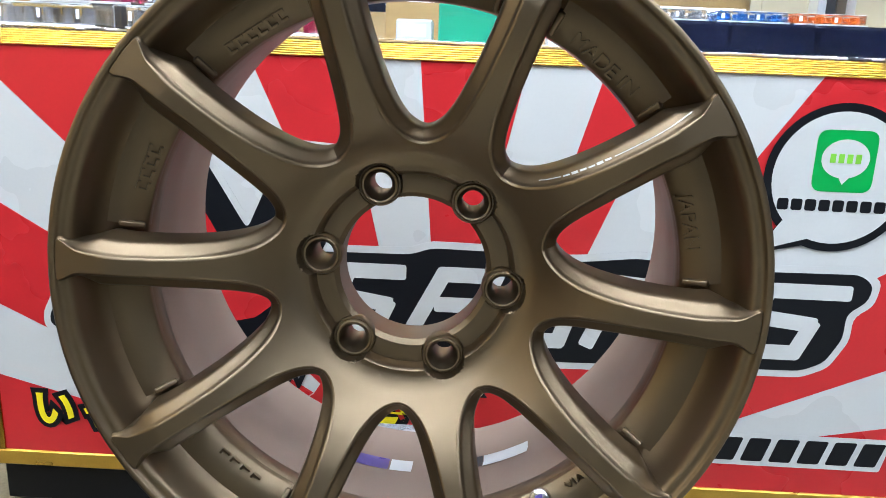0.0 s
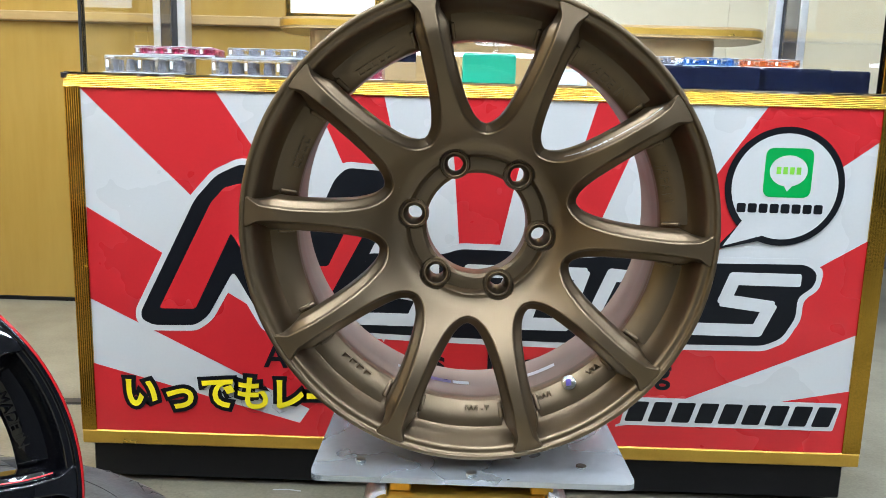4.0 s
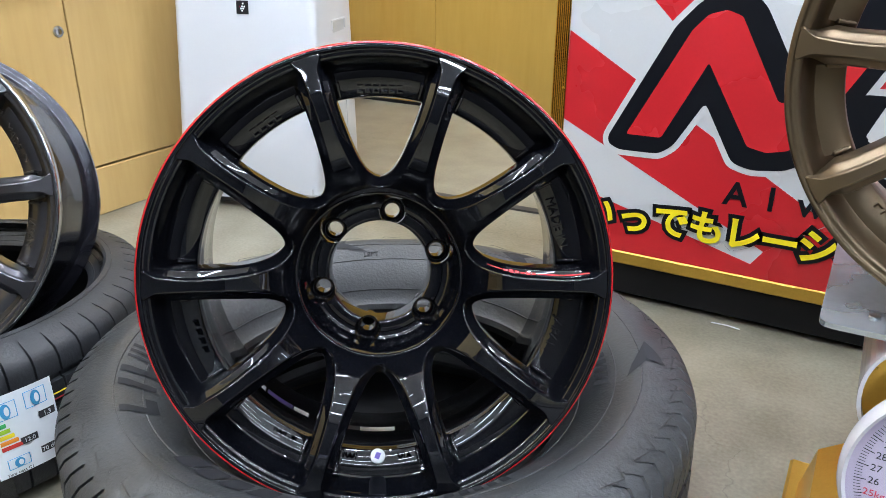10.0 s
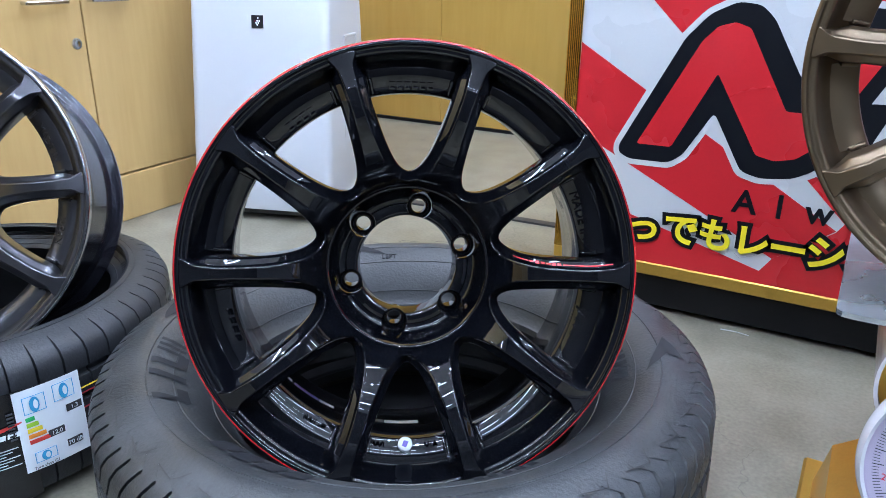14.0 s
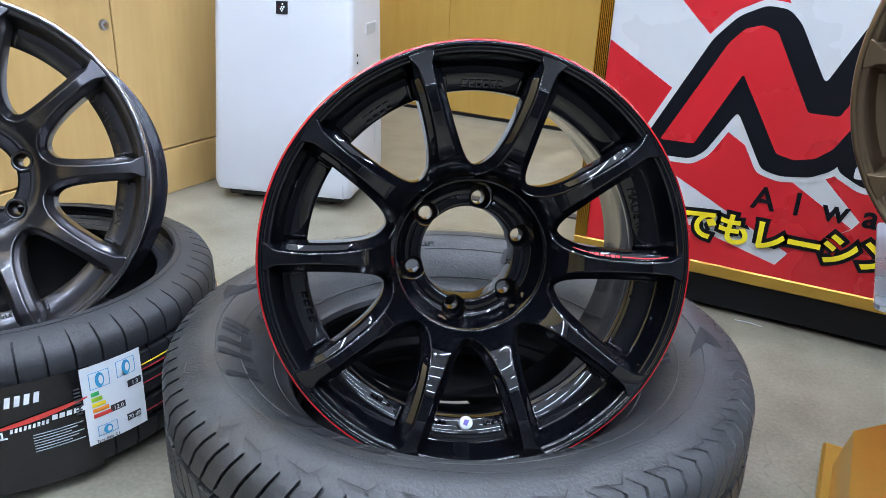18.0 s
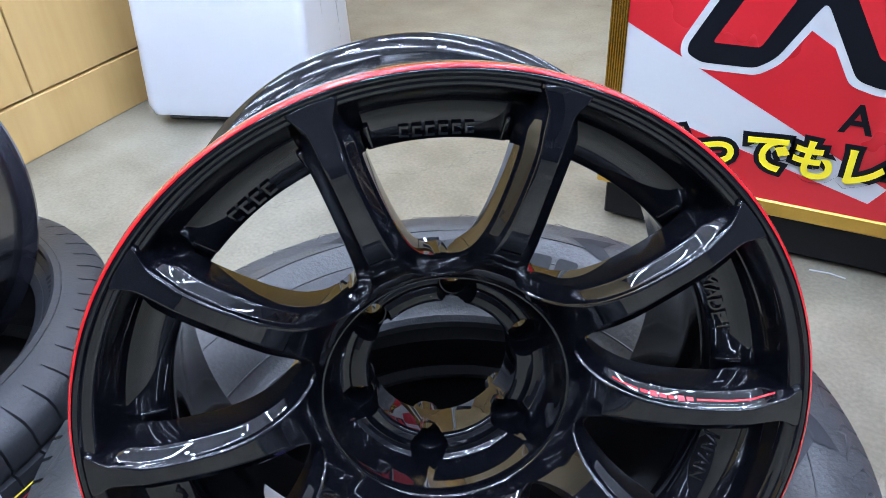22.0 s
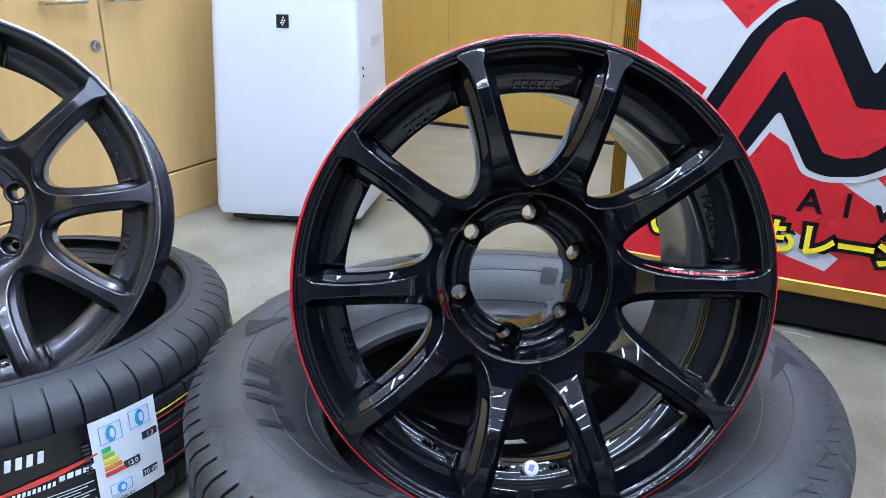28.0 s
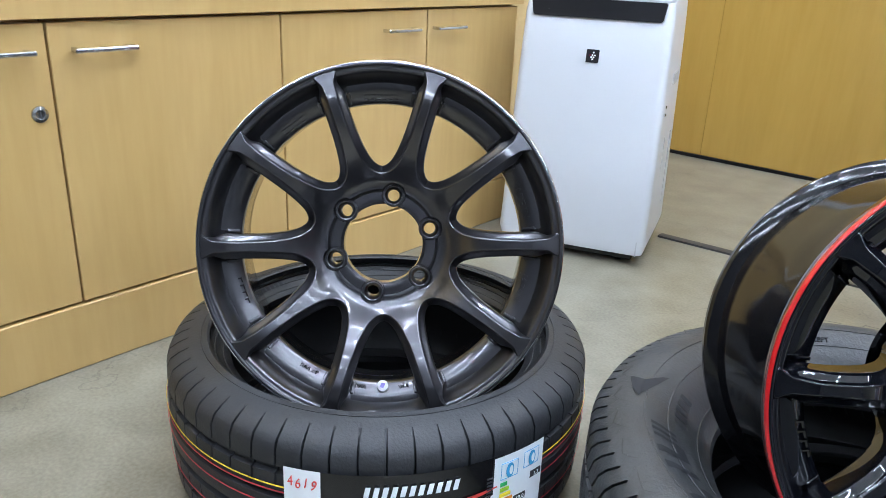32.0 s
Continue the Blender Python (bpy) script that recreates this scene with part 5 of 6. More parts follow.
# ---- scale ----
sc = thing("dial_scale", pose(0.172, 0.60, 0.0), "gold-painted spring dial scale with a flat zinc plate", "scale")
b = prism(rounded([(-0.088, 0.02), (0.080, 0.02), (0.080, 0.325), (-0.088, 0.325)], 0.012), -0.23, -0.005)
part("body", b, M["gold_paint"], sc, at=pose(0, 0, 0, 90, 0, 0))
part("top_rail", box((-0.089, 0.012, 0.3255), (0.081, 0.228, 0.334), 0.003), M["gold_paint"], sc)
for s in (-1, 1):
    cheek = [(0.0, 0.233)] + [(0.027 * math.cos(radians(a)), 0.285 + 0.050 * math.sin(radians(a))) for a in range(-84, 85, 12)] + [(0.0, 0.336)]
    part("side_cheek", prism([(s * (0.0845 + x) - 0.004, z) for x, z in cheek], -0.20, -0.03), M["gold_paint"], sc, at=pose(0, 0, 0, 90, 0, 0))
    rim = stroke([(0.0295 * math.cos(radians(a)), 0.285 + 0.0525 * math.sin(radians(a))) for a in range(-88, 89, 11)], 0.004)
    part("cheek_rim", prism([(s * (0.0845 + x) - 0.004, z) for x, z in rim], -0.205, -0.022), M["cream_plastic"], sc, "white enamel rim", at=pose(0, 0, 0, 90, 0, 0))
    part("foot", box((s * 0.138 - 0.03, -0.02, 0.0), (s * 0.138 + 0.03, 0.26, 0.02), 0.004), M["gold_paint"], sc)
    part("leg", prism([(s * 0.0905, 0.0205), (s * 0.152, 0.0205), (s * 0.138, 0.085), (s * 0.0905, 0.12)], -0.2, -0.0), M["gold_paint"], sc, at=pose(0, 0, 0, 90, 0, 0))
    part("bolt", cyl(0.006, 0, 0.004, 12, 0.001), M["steel"], sc, at=pose(s * 0.125, -0.0005, 0.065, 90, 0, 0))
dial = pose(-0.007, -0.006, 0.221, 90 - 6, 0, 0) @ Matrix.Diagonal((0.85, 0.85, 1, 1))
turned("bezel", [(0.126, 0.0), (0.136, 0.0), (0.1375, 0.010), (0.1350, 0.020), (0.1315, 0.024), (0.1275, 0.021)], M["cream_plastic"], sc, 96, label="white enamel bezel", at=dial)
card = turned("dial_card", [(0.0005, 0.010), (0.1285, 0.010)], M["pinkish_dial"], sc, 96, label="pale lilac dial card with black and red scale", at=dial)
turned("dial_glass", [(0.0005, 0.034), (0.05, 0.0325), (0.09, 0.029), (0.1285, 0.0215)], M["glass"], sc, 96, label="domed clear dial cover", at=dial).visible_shadow = False
turned("dial_band", [(0.0005, 0.0106), (0.072, 0.0106)], M["grey_dial"], card, 64, at=I4)
turned("badge", [(0.0005, 0.0112), (0.04, 0.0112)], M["paper"], card, 48, at=pose(0, 0.012, 0))
part("badge_shape", prism(rounded([(-0.02, -0.016), (0.022, -0.016), (0.018, -0.004), (0.0, 0.0), (-0.004, 0.02), (-0.014, 0.016), (-0.012, -0.004)], 0.005), 0.0114, 0.0118), M["ink"], card, at=pose(0, 0.012, 0))
for i in range(9):
    a = radians(150 - i * 15)
    part("badge_bar", box((-0.0025, -0.003, 0.0114), (0.0025, 0.003, 0.0118)), M["ink"], card, at=pose(0.033 * math.cos(a), 0.012 + 0.033 * math.sin(a), 0, 0, 0, math.degrees(a) - 90))
b = bmesh.new()
for i in range(176):
    a = 90 - 8 - i * (344 / 175)
    mtx = pose(0, 0, 0, 0, 0, a - 90)
    L_ = 0.013 if i % 5 == 0 else 0.008
    t_ = 0.0006 if i % 5 == 0 else 0.0004
    vs = [b.verts.new(mtx @ Vector(p)) for p in ((-t_, 0.118 - L_, 0.0112), (t_, 0.118 - L_, 0.0112), (t_, 0.118, 0.0112), (-t_, 0.118, 0.0112))]
    b.faces.new(vs)
part("tick_marks", b, M["ink"], card)
for i in range(36):
    a = 90 - 8 - i * (344 / 35)
    red = i % 5 == 0 and i > 0
    words("number", f"{i}" + ("kg" if red else ""), 0.0125, M["dial_red"] if red else M["ink"], card, pose((0.086 if i == 35 else 0.097) * math.cos(radians(a)), (0.086 if i == 35 else 0.097) * math.sin(radians(a)), 0.0112, 0, 0, (a - 90) * 0.55 if abs(a - 90) < 100 else 0), 0.0002)
words("word", "KILOG", 0.0145, M["dial_red"], card, pose(-0.020, 0.1115, 0.0120, 0, 0, 5), 0.0003, 0.0006)
for k, ch in enumerate("TRADE  MARK"):
    a = radians(128 - k * 7.2)
    if ch != " ":
        words("word", ch, 0.0115, M["ink"], card, pose(0.079 * math.cos(a) * 0.96, 0.079 * math.sin(a) * 0.96, 0.0113, 0, 0, math.degrees(a) - 90), 0.0002)
part("pointer", prism([(-0.004, 0.0), (0.004, 0.0), (0.002, 0.105), (-0.002, 0.105)], 0.0125, 0.0135), M["dial_red"], card, at=pose(0, 0, 0, 0, 0, 175))
part("sticker", box((-0.012, -0.016, 0.0345), (0.018, 0.012, 0.0350)), M["yellow_print"], card, "small yellow sticker", at=pose(-0.03, 0.0, -0.004, 0, 0, -12))
part("plate", prism(rounded([(-0.170, 0.022), (0.172, 0.022), (0.172, 0.36), (-0.170, 0.36)], 0.014, 3), 0.3475, 0.3535), M["zinc"], sc, "bent zinc weighing plate")
for x, y in ((-0.12, 0.06), (0.0, 0.036), (0.12, 0.06)):
    part("screw", cyl(0.006, 0.3536, 0.3562, 12, 0.0008), M["steel"], sc, at=pose(x, y, 0))
part("plate_post", cyl(0.03, 0.3345, 0.3474, 24), M["gold_paint"], sc, at=pose(0, 0.15, 0))
for s in (-1, 1):
    part("bracket", box((s * 0.075 - 0.012, 0.03, 0.3343), (s * 0.075 + 0.012, 0.22, 0.3473), 0.002), M["gold_paint"], sc)


# ---- air purifier ----
pu = thing("air_purifier", pose(-1.432, 1.286, 0.0, 0, 0, 18.5), "tall white air purifier with black top panel on casters", "air purifier")
# front is local -y; the body narrows slightly upwards
b = bmesh.new()
rings = []
for z, w2, yf, yb in ((0.035, 0.197, 0.006, 0.355), (0.06, 0.203, 0.0, 0.36), (0.30, 0.199, 0.030, 0.36), (0.50, 0.195, 0.052, 0.36), (0.64, 0.191, 0.066, 0.36), (0.672, 0.187, 0.076, 0.355)):
    outline = rounded([(-w2, yf), (w2, yf), (w2, yb), (-w2, yb)], 0.024, 5)
    rings.append([b.verts.new((x, y, z + (0.048 * (y - yf) / (yb - yf) if z > 0.67 else 0.0))) for x, y in outline])
for r0_, r1_ in zip(rings, rings[1:]):
    n = len(r0_)
    for i in range(n):
        b.faces.new((r0_[i], r0_[(i + 1) % n], r1_[(i + 1) % n], r1_[i]))
b.faces.new(rings[0][::-1])
b.faces.new(rings[-1])
bmesh.ops.recalc_face_normals(b, faces=b.faces)
part("body", b, M["white_plastic"], pu, smooth=True, angle=40)
part("base", box((-0.17, 0.03, 0.012), (0.17, 0.34, 0.034), 0.004), M["black_plastic"], pu, "black base with casters")
for x in (-0.13, 0.13):
    for y in (0.06, 0.31):
        part("caster", cyl(0.014, -0.008, 0.008, 16, 0.002), M["black_plastic"], pu, at=pose(x, y, 0.014, 90, 0, 90), smooth=True, angle=40)
part("control_panel", prism(rounded([(-0.165, 0.628), (0.165, 0.628), (0.172, 0.674), (-0.172, 0.674)], 0.008), -0.078, -0.060), M["black_plastic"], pu, "black control strip", at=pose(0, 0, 0, 90, 0, 0))
slant = Matrix.Translation((0, 0.076, 0.672)) @ pose(0, 0, 0, 9.6, 0, 0) @ Matrix.Translation((0, -0.076, -0.672))
part("grille", box((-0.15, 0.085, 0.672), (0.15, 0.34, 0.688), 0.005), M["black_plastic"], pu, "black outlet grille", at=slant)
for i in range(12):
    part("slat", box((-0.145, 0.098 + i * 0.019, 0.6885), (0.145, 0.104 + i * 0.019, 0.698)), M["black_plastic"], pu, at=slant)
part("top_rim", prism(rounded([(-0.186, 0.078), (0.186, 0.078), (0.186, 0.355), (-0.186, 0.355)], 0.024), 0.6725, 0.680), M["white_plastic"], pu, at=slant)
tilt = 90 - 5.7
lg = part("badge", box((-0.0165, -0.0165, 0), (0.0165, 0.0165, 0.0012), 0.0004), M["black_plastic"], pu, "black badge with a cluster of dots", at=pose(0.002, 0.0545, 0.536, tilt, 0, 0))
for x, y, mt in ((-0.006, 0.002, "magenta_nut"), (0.0, 0.002, "paper"), (0.006, 0.002, "paper"), (-0.003, -0.003, "paper"), (0.003, -0.003, "paper"), (0.0, -0.008, "paper"), (0.002, 0.009, "paper")):
    part("dot", cyl(0.0022, 0.0013, 0.0017, 12), M[mt], lg, at=pose(x, y, 0))
for i in range(5):
    part("name_bar", box((-0.002, -0.0028, 0), (0.0022, 0.0028, 0.0004)), M["text_grey"], pu, at=pose(-0.016 + i * 0.0062, 0.0205, 0.215, tilt, 0, 0))
grip_at = pose(0.1945, 0, 0, 90, 0, 90)
# flat grey slab: the shade of the grip's recess is put into its colour
part("hand_grip", prism(rounded([(0.185, 0.462), (0.285, 0.462), (0.285, 0.490), (0.185, 0.490)], 0.010, 5), -0.001, 0.0018), M["grey_plastic"], pu, "hand grip with its recess shade painted as a grey patch", at=grip_at)
part("grip_lip", prism(rounded(stroke([(0.183, 0.466), (0.183, 0.493), (0.287, 0.493), (0.287, 0.466)], 0.004), 0.002, 2), 0.0, 0.0034), M["white_plastic"], pu, at=grip_at)
part("side_seam", box((0.1968, 0.262, 0.12), (0.2022, 0.2635, 0.33)), M["grey_plastic"], pu)
for z in (0.40, 0.42):
    part("screw", cyl(0.004, 0, 0.002, 12), M["black_plastic"], pu, at=pose(0.1975, 0.09, z, 0, 90, 0))
part("side_slot", box((0.197, 0.15, 0.22), (0.2005, 0.152, 0.33)), M["grey_plastic"], pu)
part("foot_notch", box((0.18, -0.001, 0.036), (0.183, 0.004, 0.075)), M["grey_plastic"], pu)


# ---- wooden cabinets ----
CX = -1.765
edges = [-1.30, -0.80, -0.30, 0.124, 0.600, 1.056, 1.440]
for i in range(6):
    y0, y1 = edges[i], edges[i + 1]
    cb = thing("cabinet", pose(0, 0, 0), "beech wood base cabinet with steel bar handle", "cabinet", "base cabinets")
    part("body", box((-2.30, y0 + 0.001, 0.0), (CX - 0.0215, y1 - 0.001, 0.640), 0.001), M["cab_wood"], cb)
    dr = part("door", box((CX - 0.019, y0 + 0.002, 0.133), (CX, y1 - 0.002, 0.634), 0.0015), M["cab_wood"], cb)
    hy = {2: y0 + 0.34, 3: 0.2135, 4: 0.951, 5: 1.1265}.get(i, y0 + 0.3)
    hl = 0.056
    grip = bmesh.new()
    box((CX + 0.022, hy - hl, 0.585), (CX + 0.030, hy + hl, 0.593), 0.002, bm=grip)
    for yy in (hy - hl + 0.008, hy + hl - 0.008):
        box((CX + 0.0, yy - 0.004, 0.585), (CX + 0.024, yy + 0.004, 0.593), 0.001, bm=grip)
    part("handle", grip, M["chrome"], dr, "brushed steel bar handle")
    if i in (2, 4):
        lk = turned("lock", [(0.0005, 0.004), (0.007, 0.004), (0.0085, 0.0045), (0.0135, 0.003), (0.0145, 0.0)], M["steel"], dr, 28, label="round key lock", at=pose(CX, y1 - 0.028, 0.487, 0, 90, 0))
        part("key_slot", box((-0.004, -0.001, 0.0041), (0.004, 0.001, 0.0048)), M["ink"], dr, at=pose(CX, y1 - 0.028, 0.487, 0, 90, 0))
kb = thing("kick_board", pose(0, 0, 0), "long beech wood kick board along the foot of the cabinets", "kick board")
part("board", box((CX - 0.0205, -1.30, 0.001), (CX + 0.004, 1.440, 0.128), 0.0015), M["cab_wood"], kb)
wt = thing("worktop", pose(0, 0, 0), "continuous beech wood worktop over the cabinets", "worktop")
part("top_board", box((-2.34, -1.30, 0.6405), (CX + 0.009, 1.447, 0.672), 0.002), M["cab_wood"], wt)
part("edge_strip", box((CX + 0.0093, -1.30, 0.6405), (CX + 0.0115, 1.447, 0.672), 0.0006), M["cab_wood"], wt, "veneer edge strip")
part("end_strip", box((-2.34, 1.4473, 0.6405), (CX + 0.0115, 1.4495, 0.672), 0.0006), M["cab_wood"], wt, "veneer edge strip")
for x0_, y0_, y1_, h_, mt in ((-1.95, 0.18, 0.44, 0.03, "paper"), (-1.92, -0.2, 0.1, 0.05, "dark_panel"), (-1.95, 0.62, 0.9, 0.04, "grey_plastic")):
    fo = thing("file_folder", pose(x0_, (y0_ + y1_) / 2, 0.6725), "flat paper folder lying on the wooden worktop", "folder")
    part("cover", box((-0.1, (y0_ - y1_) / 2, 0), (0.12, (y1_ - y0_) / 2, h_), 0.003), M[mt], fo)
    part("pages", box((-0.095, (y0_ - y1_) / 2 + 0.004, 0.004), (0.1215, (y1_ - y0_) / 2 - 0.004, h_ - 0.004)), M["paper"], fo)

# ---- fire extinguisher beside the wood wall ----
fe = thing("fire_extinguisher", pose(-2.035, 2.46, 0.0), "red fire extinguisher standing on the floor", "fire extinguisher")
turned("tank", [(0.0005, 0.0), (0.07, 0.0), (0.078, 0.01), (0.078, 0.385), (0.07, 0.42), (0.04, 0.45), (0.022, 0.46), (0.022, 0.48), (0.0005, 0.48)], M["extinguisher"], fe, 40)
part("valve_head", box((-0.02, -0.02, 0.48), (0.02, 0.02, 0.52), 0.004), M["steel"], fe)
part("lever", box((-0.012, -0.1, 0.521), (0.012, 0.03, 0.528), 0.002), M["extinguisher"], fe)
part("lever", prism([(-0.02, 0.529), (0.02, 0.529), (0.11, 0.560), (0.115, 0.570), (0.08, 0.562), (-0.02, 0.540)], -0.012, 0.012), M["extinguisher"], fe, at=pose(0, 0, 0, 90, 0, 0))
part("label_plate", box((-0.03, -0.0815, 0.22), (0.03, -0.0795, 0.34)), M["yellow_print"], fe)
hs = bmesh.new()
for i in range(20):
    a = math.pi * i / 19
    bmesh.ops.create_uvsphere(hs, u_segments=8, v_segments=6, radius=0.009, matrix=Matrix.Translation((-0.03 - 0.07 * math.sin(a), 0.0, 0.50 - 0.018 * i)))
part("hose", hs, M["black_plastic"], fe, smooth=True)

# floor cable cover running across
cc = thing("cable_cover", pose(0, 0, 0), "flat dark cable cover strip on the floor", "cable cover")
part("strip", prism([(-1.33, 1.630), (-0.60, 1.672), (-0.60, 1.700), (-1.33, 1.658)], 0.0, 0.006), M["cover_black"], cc)
ch = thing("floor_scratch", pose(-0.16, 1.262, 0.0), "thin white chipped scratch on the concrete", "scratch")
part("chip", prism(rounded([(-0.03, -0.002), (0.0, 0.001), (0.025, -0.004), (0.026, -0.001), (0.0, 0.004), (-0.03, 0.001)], 0.002), 0.0002, 0.0012), M["white_print"], ch)

# ---- tyre labels and marks ----
def curved(name, parent, R, z0, z1, a0, a1, material, label="", n=16, lift=0.0):
    """A thin sheet wrapped round the tyre's tread."""
    return turned(name, [(R + lift, z0), (R + lift + 0.0006, (z0 + z1) / 2), (R + lift, z1)], material, parent, n, a0=radians(a0), a1=radians(a1), label=label)


RB = 0.3236
for zz, mt in ((0.148, "yellow_line"), (0.140, "red_line"), (0.118, "red_line"), (0.072, "red_line")):
    turned("painted_line", [(RB + 0.0002, zz - 0.0012), (RB + 0.0007, zz), (RB + 0.0002, zz + 0.0012)], M[mt], tb, 160, label="painted tread line")
sheet = curved("label_sheet", tb, RB + 0.001, 0.02, 0.1805, -65, -16, M["black_gloss"], "glossy black paper tyre label", 36)
curved("price_tag", tb, RB + 0.001, 0.084, 0.182, -65.5, -57.2, M["paper"], "white tag with a handwritten mark", 8, 0.0012)
curved("white_line", tb, RB + 0.001, 0.1415, 0.1430, -56.9, -36.5, M["paper"], "", 12, 0.0012)


def on_tread(a, z, lift=0.0022):
    """A pose on the tread at an angle: local x along the tread, y up, z outwards."""
    r = radians(a)
    n = Vector((math.cos(r), math.sin(r), 0))
    u = Vector((-math.sin(r), math.cos(r), 0))
    m = Matrix((u, Vector((0, 0, 1)), n)).transposed().to_4x4()
    m.translation = n * (RB + 0.001 + lift) + Vector((0, 0, z))
    return m


for i in range(11):
    part("word_bar", prism([(-0.0042, -0.0075), (0.0022, -0.0075), (0.0052, 0.0075), (-0.0012, 0.0075)], 0, 0.0004), M["paper"], tb, at=on_tread(-47.4 + i * 1.94, 0.158))
for i in range(7):
    part("word_bar", prism([(-0.0072, -0.0073), (0.0045, -0.0073), (0.0070, 0.0073), (-0.0047, 0.0073)], 0, 0.0004), M["paper"], tb, at=on_tread(-55.0 + i * 2.82, 0.127))
for k, ch_ in enumerate("235/40R18 95W XL"):
    if ch_ != " ":
        words("size_text", ch_, 0.0150, M["paper"], tb, on_tread(-56.0 + k * 1.36, 0.1105), 0.0003, 0.0004)
# red swoosh that widens upwards along the label, with small slanted marks under it
b = bmesh.new()
sw = []
for k in range(19):
    q = k / 18
    a, zc, h_ = radians(-36.2 + 18.6 * q), 0.1210 + 0.0150 * q, 0.0006 + 0.0032 * math.sin(math.pi * min(1.0, 0.15 + 0.8 * q))
    sw.append([b.verts.new(((RB + 0.0032) * math.cos(a), (RB + 0.0032) * math.sin(a), zc + e * h_)) for e in (-1, 1)])
for p, q in zip(sw, sw[1:]):
    b.faces.new((p[0], q[0], q[1], p[1]))
bmesh.ops.recalc_face_normals(b, faces=b.faces)
part("red_swoosh", b, M["e_red"], tb, "red printed swoosh")
for k in range(9):
    part("word_bar", prism([(-0.0020, -0.003), (0.0012, -0.003), (0.0026, 0.003), (-0.0006, 0.003)], 0, 0.0004), M["paper"], tb, at=on_tread(-34.0 + k * 0.92, 0.1155 + k * 0.0003))
for k in range(5):
    part("word_bar", prism([(-0.0038, -0.0035), (0.0028, -0.0035), (0.0040, 0.0035), (-0.0026, 0.0035)], 0, 0.0004), M["paper"], tb, at=on_tread(-25.0 + k * 1.55, 0.1215))
for k in range(7):
    curved("fine_print", tb, RB + 0.001, 0.1010 - k * 0.0042, 0.1024 - k * 0.0042, -30.0, -19.2 - (k % 3) * 1.4, M["text_grey"], "", 6, 0.0012)
for k, ch_ in enumerate("4619"):
    words("tag_digit", ch_, 0.021, M["e_red"], tb, on_tread(-64.1 + k * 1.75, 0.163 - 0.002 * (k % 2)) @ pose(0, 0, 0, 0, 0, 8 - 5 * k), 0.0003, 0.0, shear=0.2, xscale=0.72)
part("tag_mark", prism([(-0.014, -0.016), (0.009, -0.016), (0.013, -0.004), (0.009, 0.002), (0.012, 0.010), (0.008, 0.017), (-0.004, 0.017), (-0.001, -0.004)], 0, 0.0003), M["ink"], tb, at=on_tread(-61.4, 0.121))
part("tag_mark", prism([(-0.012, 0.003), (-0.002, 0.017), (-0.010, 0.017)], 0.0004, 0.0006), M["e_red"], tb, at=on_tread(-61.4, 0.121))
# energy label
def ea(a):
    return -18.6 + (a + 22.5) * 15.0 / 17.0


def ez(z):
    return 0.058 + (z - 0.046) * 0.121 / 0.136


eu = curved("energy_label", tb, RB + 0.001, ez(0.046), ez(0.182), ea(-22.5), ea(-5.5), M["paper"], "white and blue tyre energy label", 12, 0.0016)


def eu_bar(x0, x1, z0, z1, mt):
    curved("label_bar", tb, RB + 0.001, ez(z0), ez(z1), ea(x0), ea(x1), M[mt], "", 3, 0.0026)


for x0, x1, z0, z1 in ((-20.5, -15, 0.142, 0.170), (-13, -7.5, 0.146, 0.174), (-20, -14.5, 0.058, 0.076)):
    for zz in (z0, z1 - 0.001):
        eu_bar(x0, x1, zz, zz + 0.001, "blue_ink")
    eu_bar(x0, x0 + 0.2, z0, z1, "blue_ink")
    eu_bar(x1 - 0.2, x1, z0, z1, "blue_ink")
    mid = on_tread(ea((x0 + x1) / 2), ez((z0 + z1) / 2), 0.0036)
    part("label_icon", prism([(0.0062 * math.cos(q * math.pi / 10), 0.40 * (z1 - z0) * math.sin(q * math.pi / 10)) for q in range(20)], 0, 0.0003), M["blue_ink"], tb, at=mid)
    part("label_icon", prism([(0.0015 + 0.0030 * math.cos(q * math.pi / 8), 0.24 * (z1 - z0) * math.sin(q * math.pi / 8)) for q in range(16)], 0.0004, 0.0006), M["paper"], tb, at=mid)
for i, mt in enumerate(("e_green", "e_lime", "e_yellow", "e_orange", "e_red")):
    eu_bar(-20.5, -18.3 + i * 0.7, 0.130 - i * 0.0095, 0.137 - i * 0.0095, mt)
for a, z, txt in ((-13.7, 0.098, "12.0"), (-8.2, 0.128, "1.3"), (-9.5, 0.070, "70 dB")):
    eu_bar(a - 2.1, a + 2.1, z - 0.006, z + 0.006, "ink")
    words("label_text", txt, 0.0085, M["paper"], tb, on_tread(ea(a), ez(z), 0.0040), 0.0002)
words("label_text", "Tyre class C1", 0.006, M["ink"], tb, on_tread(ea(-17.5), ez(0.0505), 0.0030), 0.0002)
for i in range(8):
    eu_bar(-24.6, -23.0, 0.150 - i * 0.006, 0.1535 - i * 0.006, "ink")

# sidewall marks of the large tyre, moulded a little proud
WA = 0.240


def on_side(r, a, half, w, lift=0.0004):
    z = side_z(half, w, r)
    z2 = side_z(half, w, r + 0.01)
    t = math.degrees(math.atan2(z2 - z, 0.01))
    return pose(0, 0, 0, 0, 0, a - 90) @ Matrix.Translation((0, r, z + lift)) @ pose(0, 0, 0, t, 0, 0)


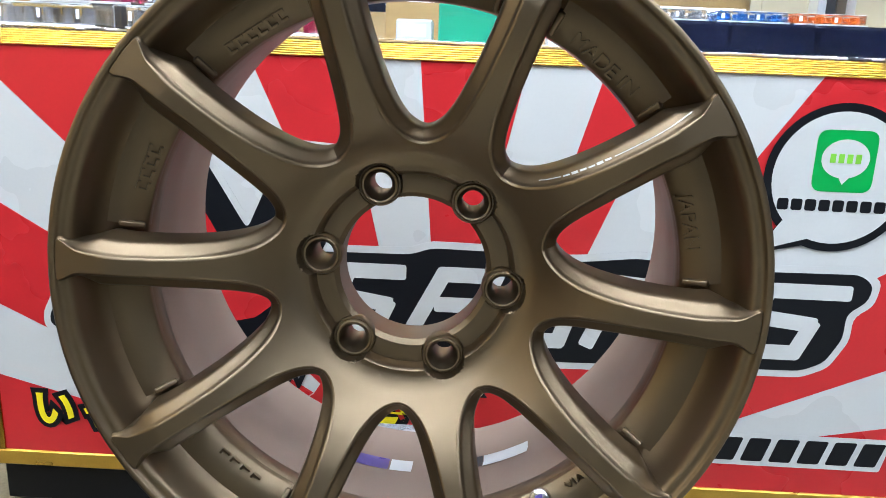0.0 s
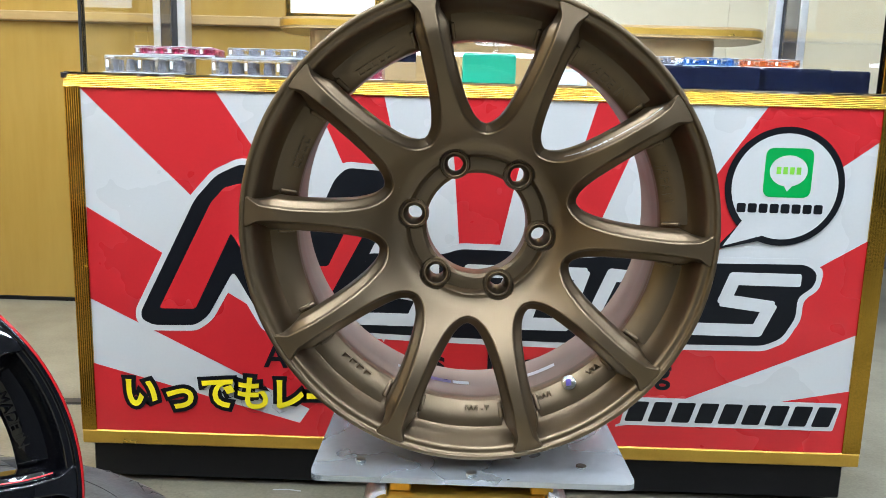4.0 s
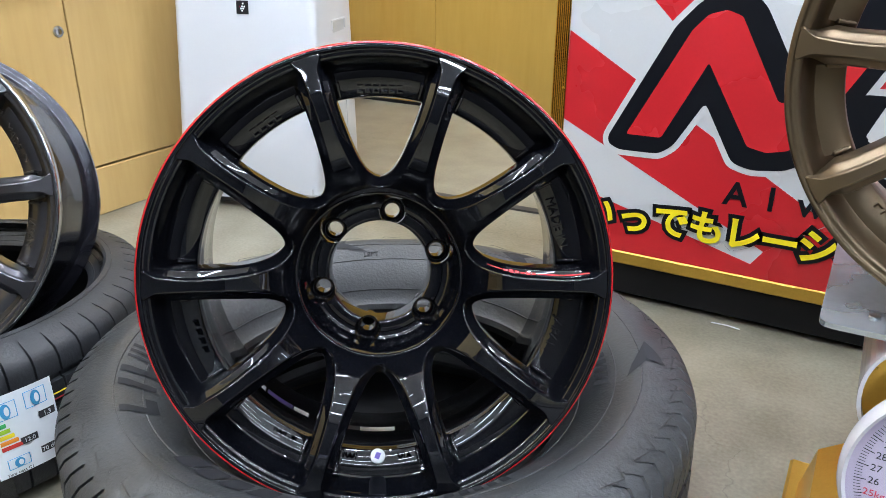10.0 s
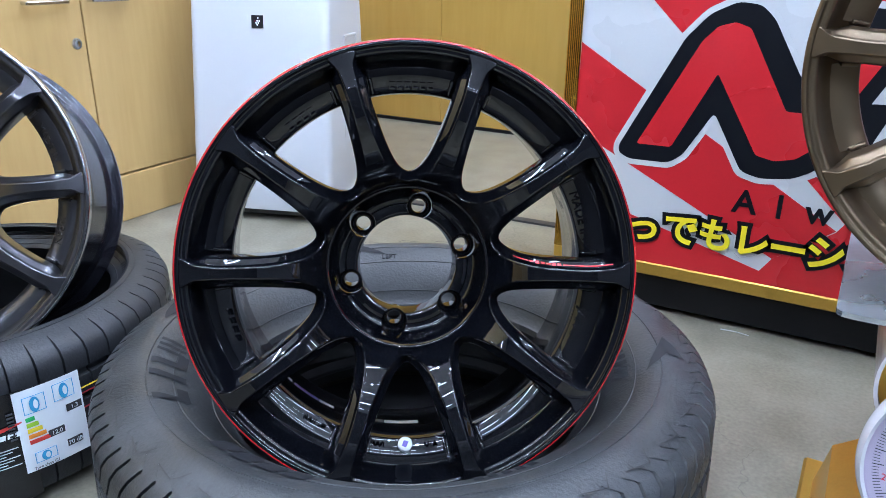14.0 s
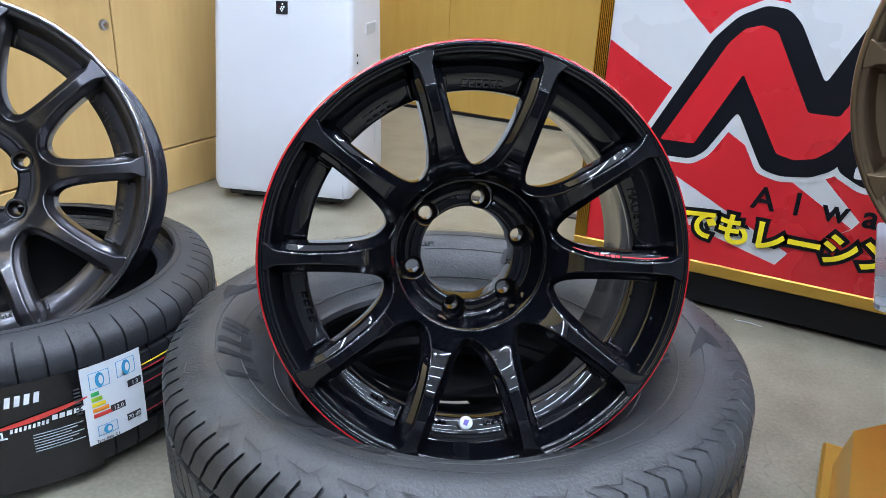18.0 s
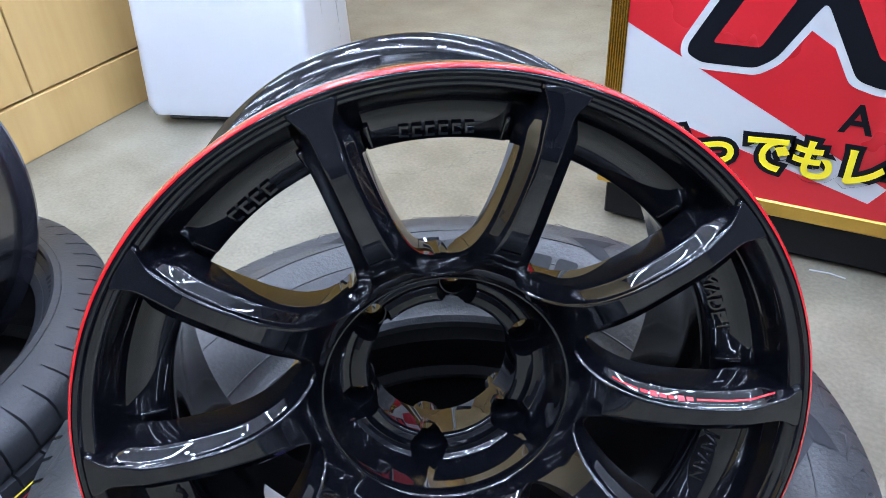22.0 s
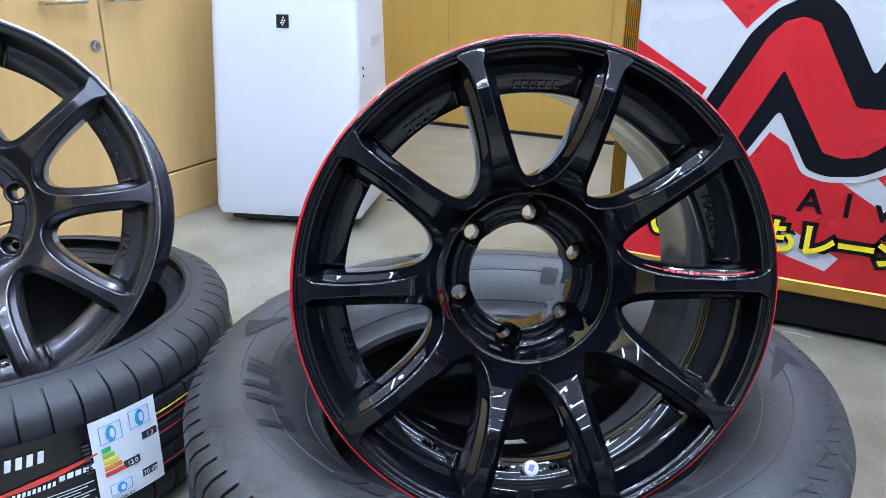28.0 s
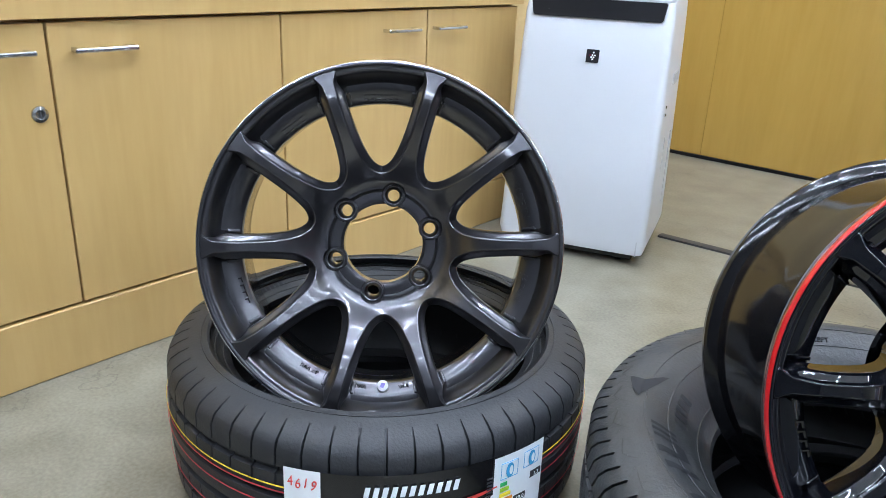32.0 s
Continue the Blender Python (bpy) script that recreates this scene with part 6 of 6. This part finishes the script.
def side_mark(name, poly, r, a, parent, half, w, material=None, label="", lift=0.0014, cuts=6):
    """A thin raised patch that follows the sidewall: poly in metres, x along the ring, y outwards."""
    b = bmesh.new()
    b.faces.new([b.verts.new((x, y, 0)) for x, y in poly])
    bmesh.ops.triangulate(b, faces=b.faces[:])
    if cuts:
        bmesh.ops.subdivide_edges(b, edges=b.edges[:], cuts=cuts, use_grid_fill=True)
    for v in b.verts:
        rr_, aa = r + v.co.y, radians(a) - v.co.x / r
        v.co = (rr_ * math.cos(aa), rr_ * math.sin(aa), side_z(half, w, rr_) + lift)
    bmesh.ops.recalc_face_normals(b, faces=b.faces)
    return part(name, b, material or M["rubber_mark"], parent, label, smooth=True)


for a0 in (22, 82, 136, 196):
    side_mark("dart", [(-0.040, 0.006), (-0.018, 0.016), (0.010, 0.024), (0.004, 0.003), (0.040, -0.022), (0.012, -0.016), (-0.012, -0.007)], 0.326, a0, ta, ha, WA, label="darker moulded dart")
for a0 in (100, 280):
    for i in range(4):
        side_mark("word_bar", rounded([(-0.013, -0.014), (0.013, -0.014), (0.013, 0.014), (-0.013, 0.014)], 0.005), 0.285, a0 - i * 6.5, ta, ha, WA)
for k in range(36):
    side_mark("shoulder_groove", stroke([(-0.016, -0.010), (-0.004, 0.006), (0.026, -0.001)], 0.0013), 0.356, k * 10 + 3, ta, ha, WA, M["rubber_in"], lift=0.0013, cuts=3)
words("moulded_text", "M+S", 0.018, M["rubber_mark"], ta, on_side(0.290, 165, ha, WA, 0.001), 0.0006)
words("moulded_text", "LEFT", 0.012, M["rubber_mark"], ta, on_side(0.300, 128, ha, WA, 0.001), 0.0006)
for a0 in (205, 330, 30):
    for i in range(5):
        side_mark("word_bar", [(-0.005, -0.008), (0.005, -0.008), (0.008, 0.008), (-0.002, 0.008)], 0.275, a0 - i * 3.2, ta, ha, WA, cuts=1)
for k, a0 in enumerate((238, 246, 254)):
    side_mark("letter_block", [(-0.016, -0.020), (0.016, -0.020), (0.016, -0.008), (-0.004, -0.008), (-0.004, 0.020), (-0.016, 0.020)] if k != 1 else [(-0.006, -0.020), (0.006, -0.020), (0.010, 0.020), (-0.002, 0.020)], 0.298, a0 - 18, ta, ha, WA, cuts=3)
for k in range(3):
    side_mark("slash", [(-0.003, -0.016), (0.003, -0.016), (0.006, 0.016), (0.0, 0.016)], 0.300, 217 - k * 2.2, ta, ha, WA, cuts=2)
for a0 in (60, 200, 320):
    for i in range(10):
        side_mark("word_bar", [(-0.003, -0.004), (0.003, -0.004), (0.003, 0.004), (-0.003, 0.004)], 0.252, a0 - i * 2.2, tb, hb, 0.228, cuts=0)
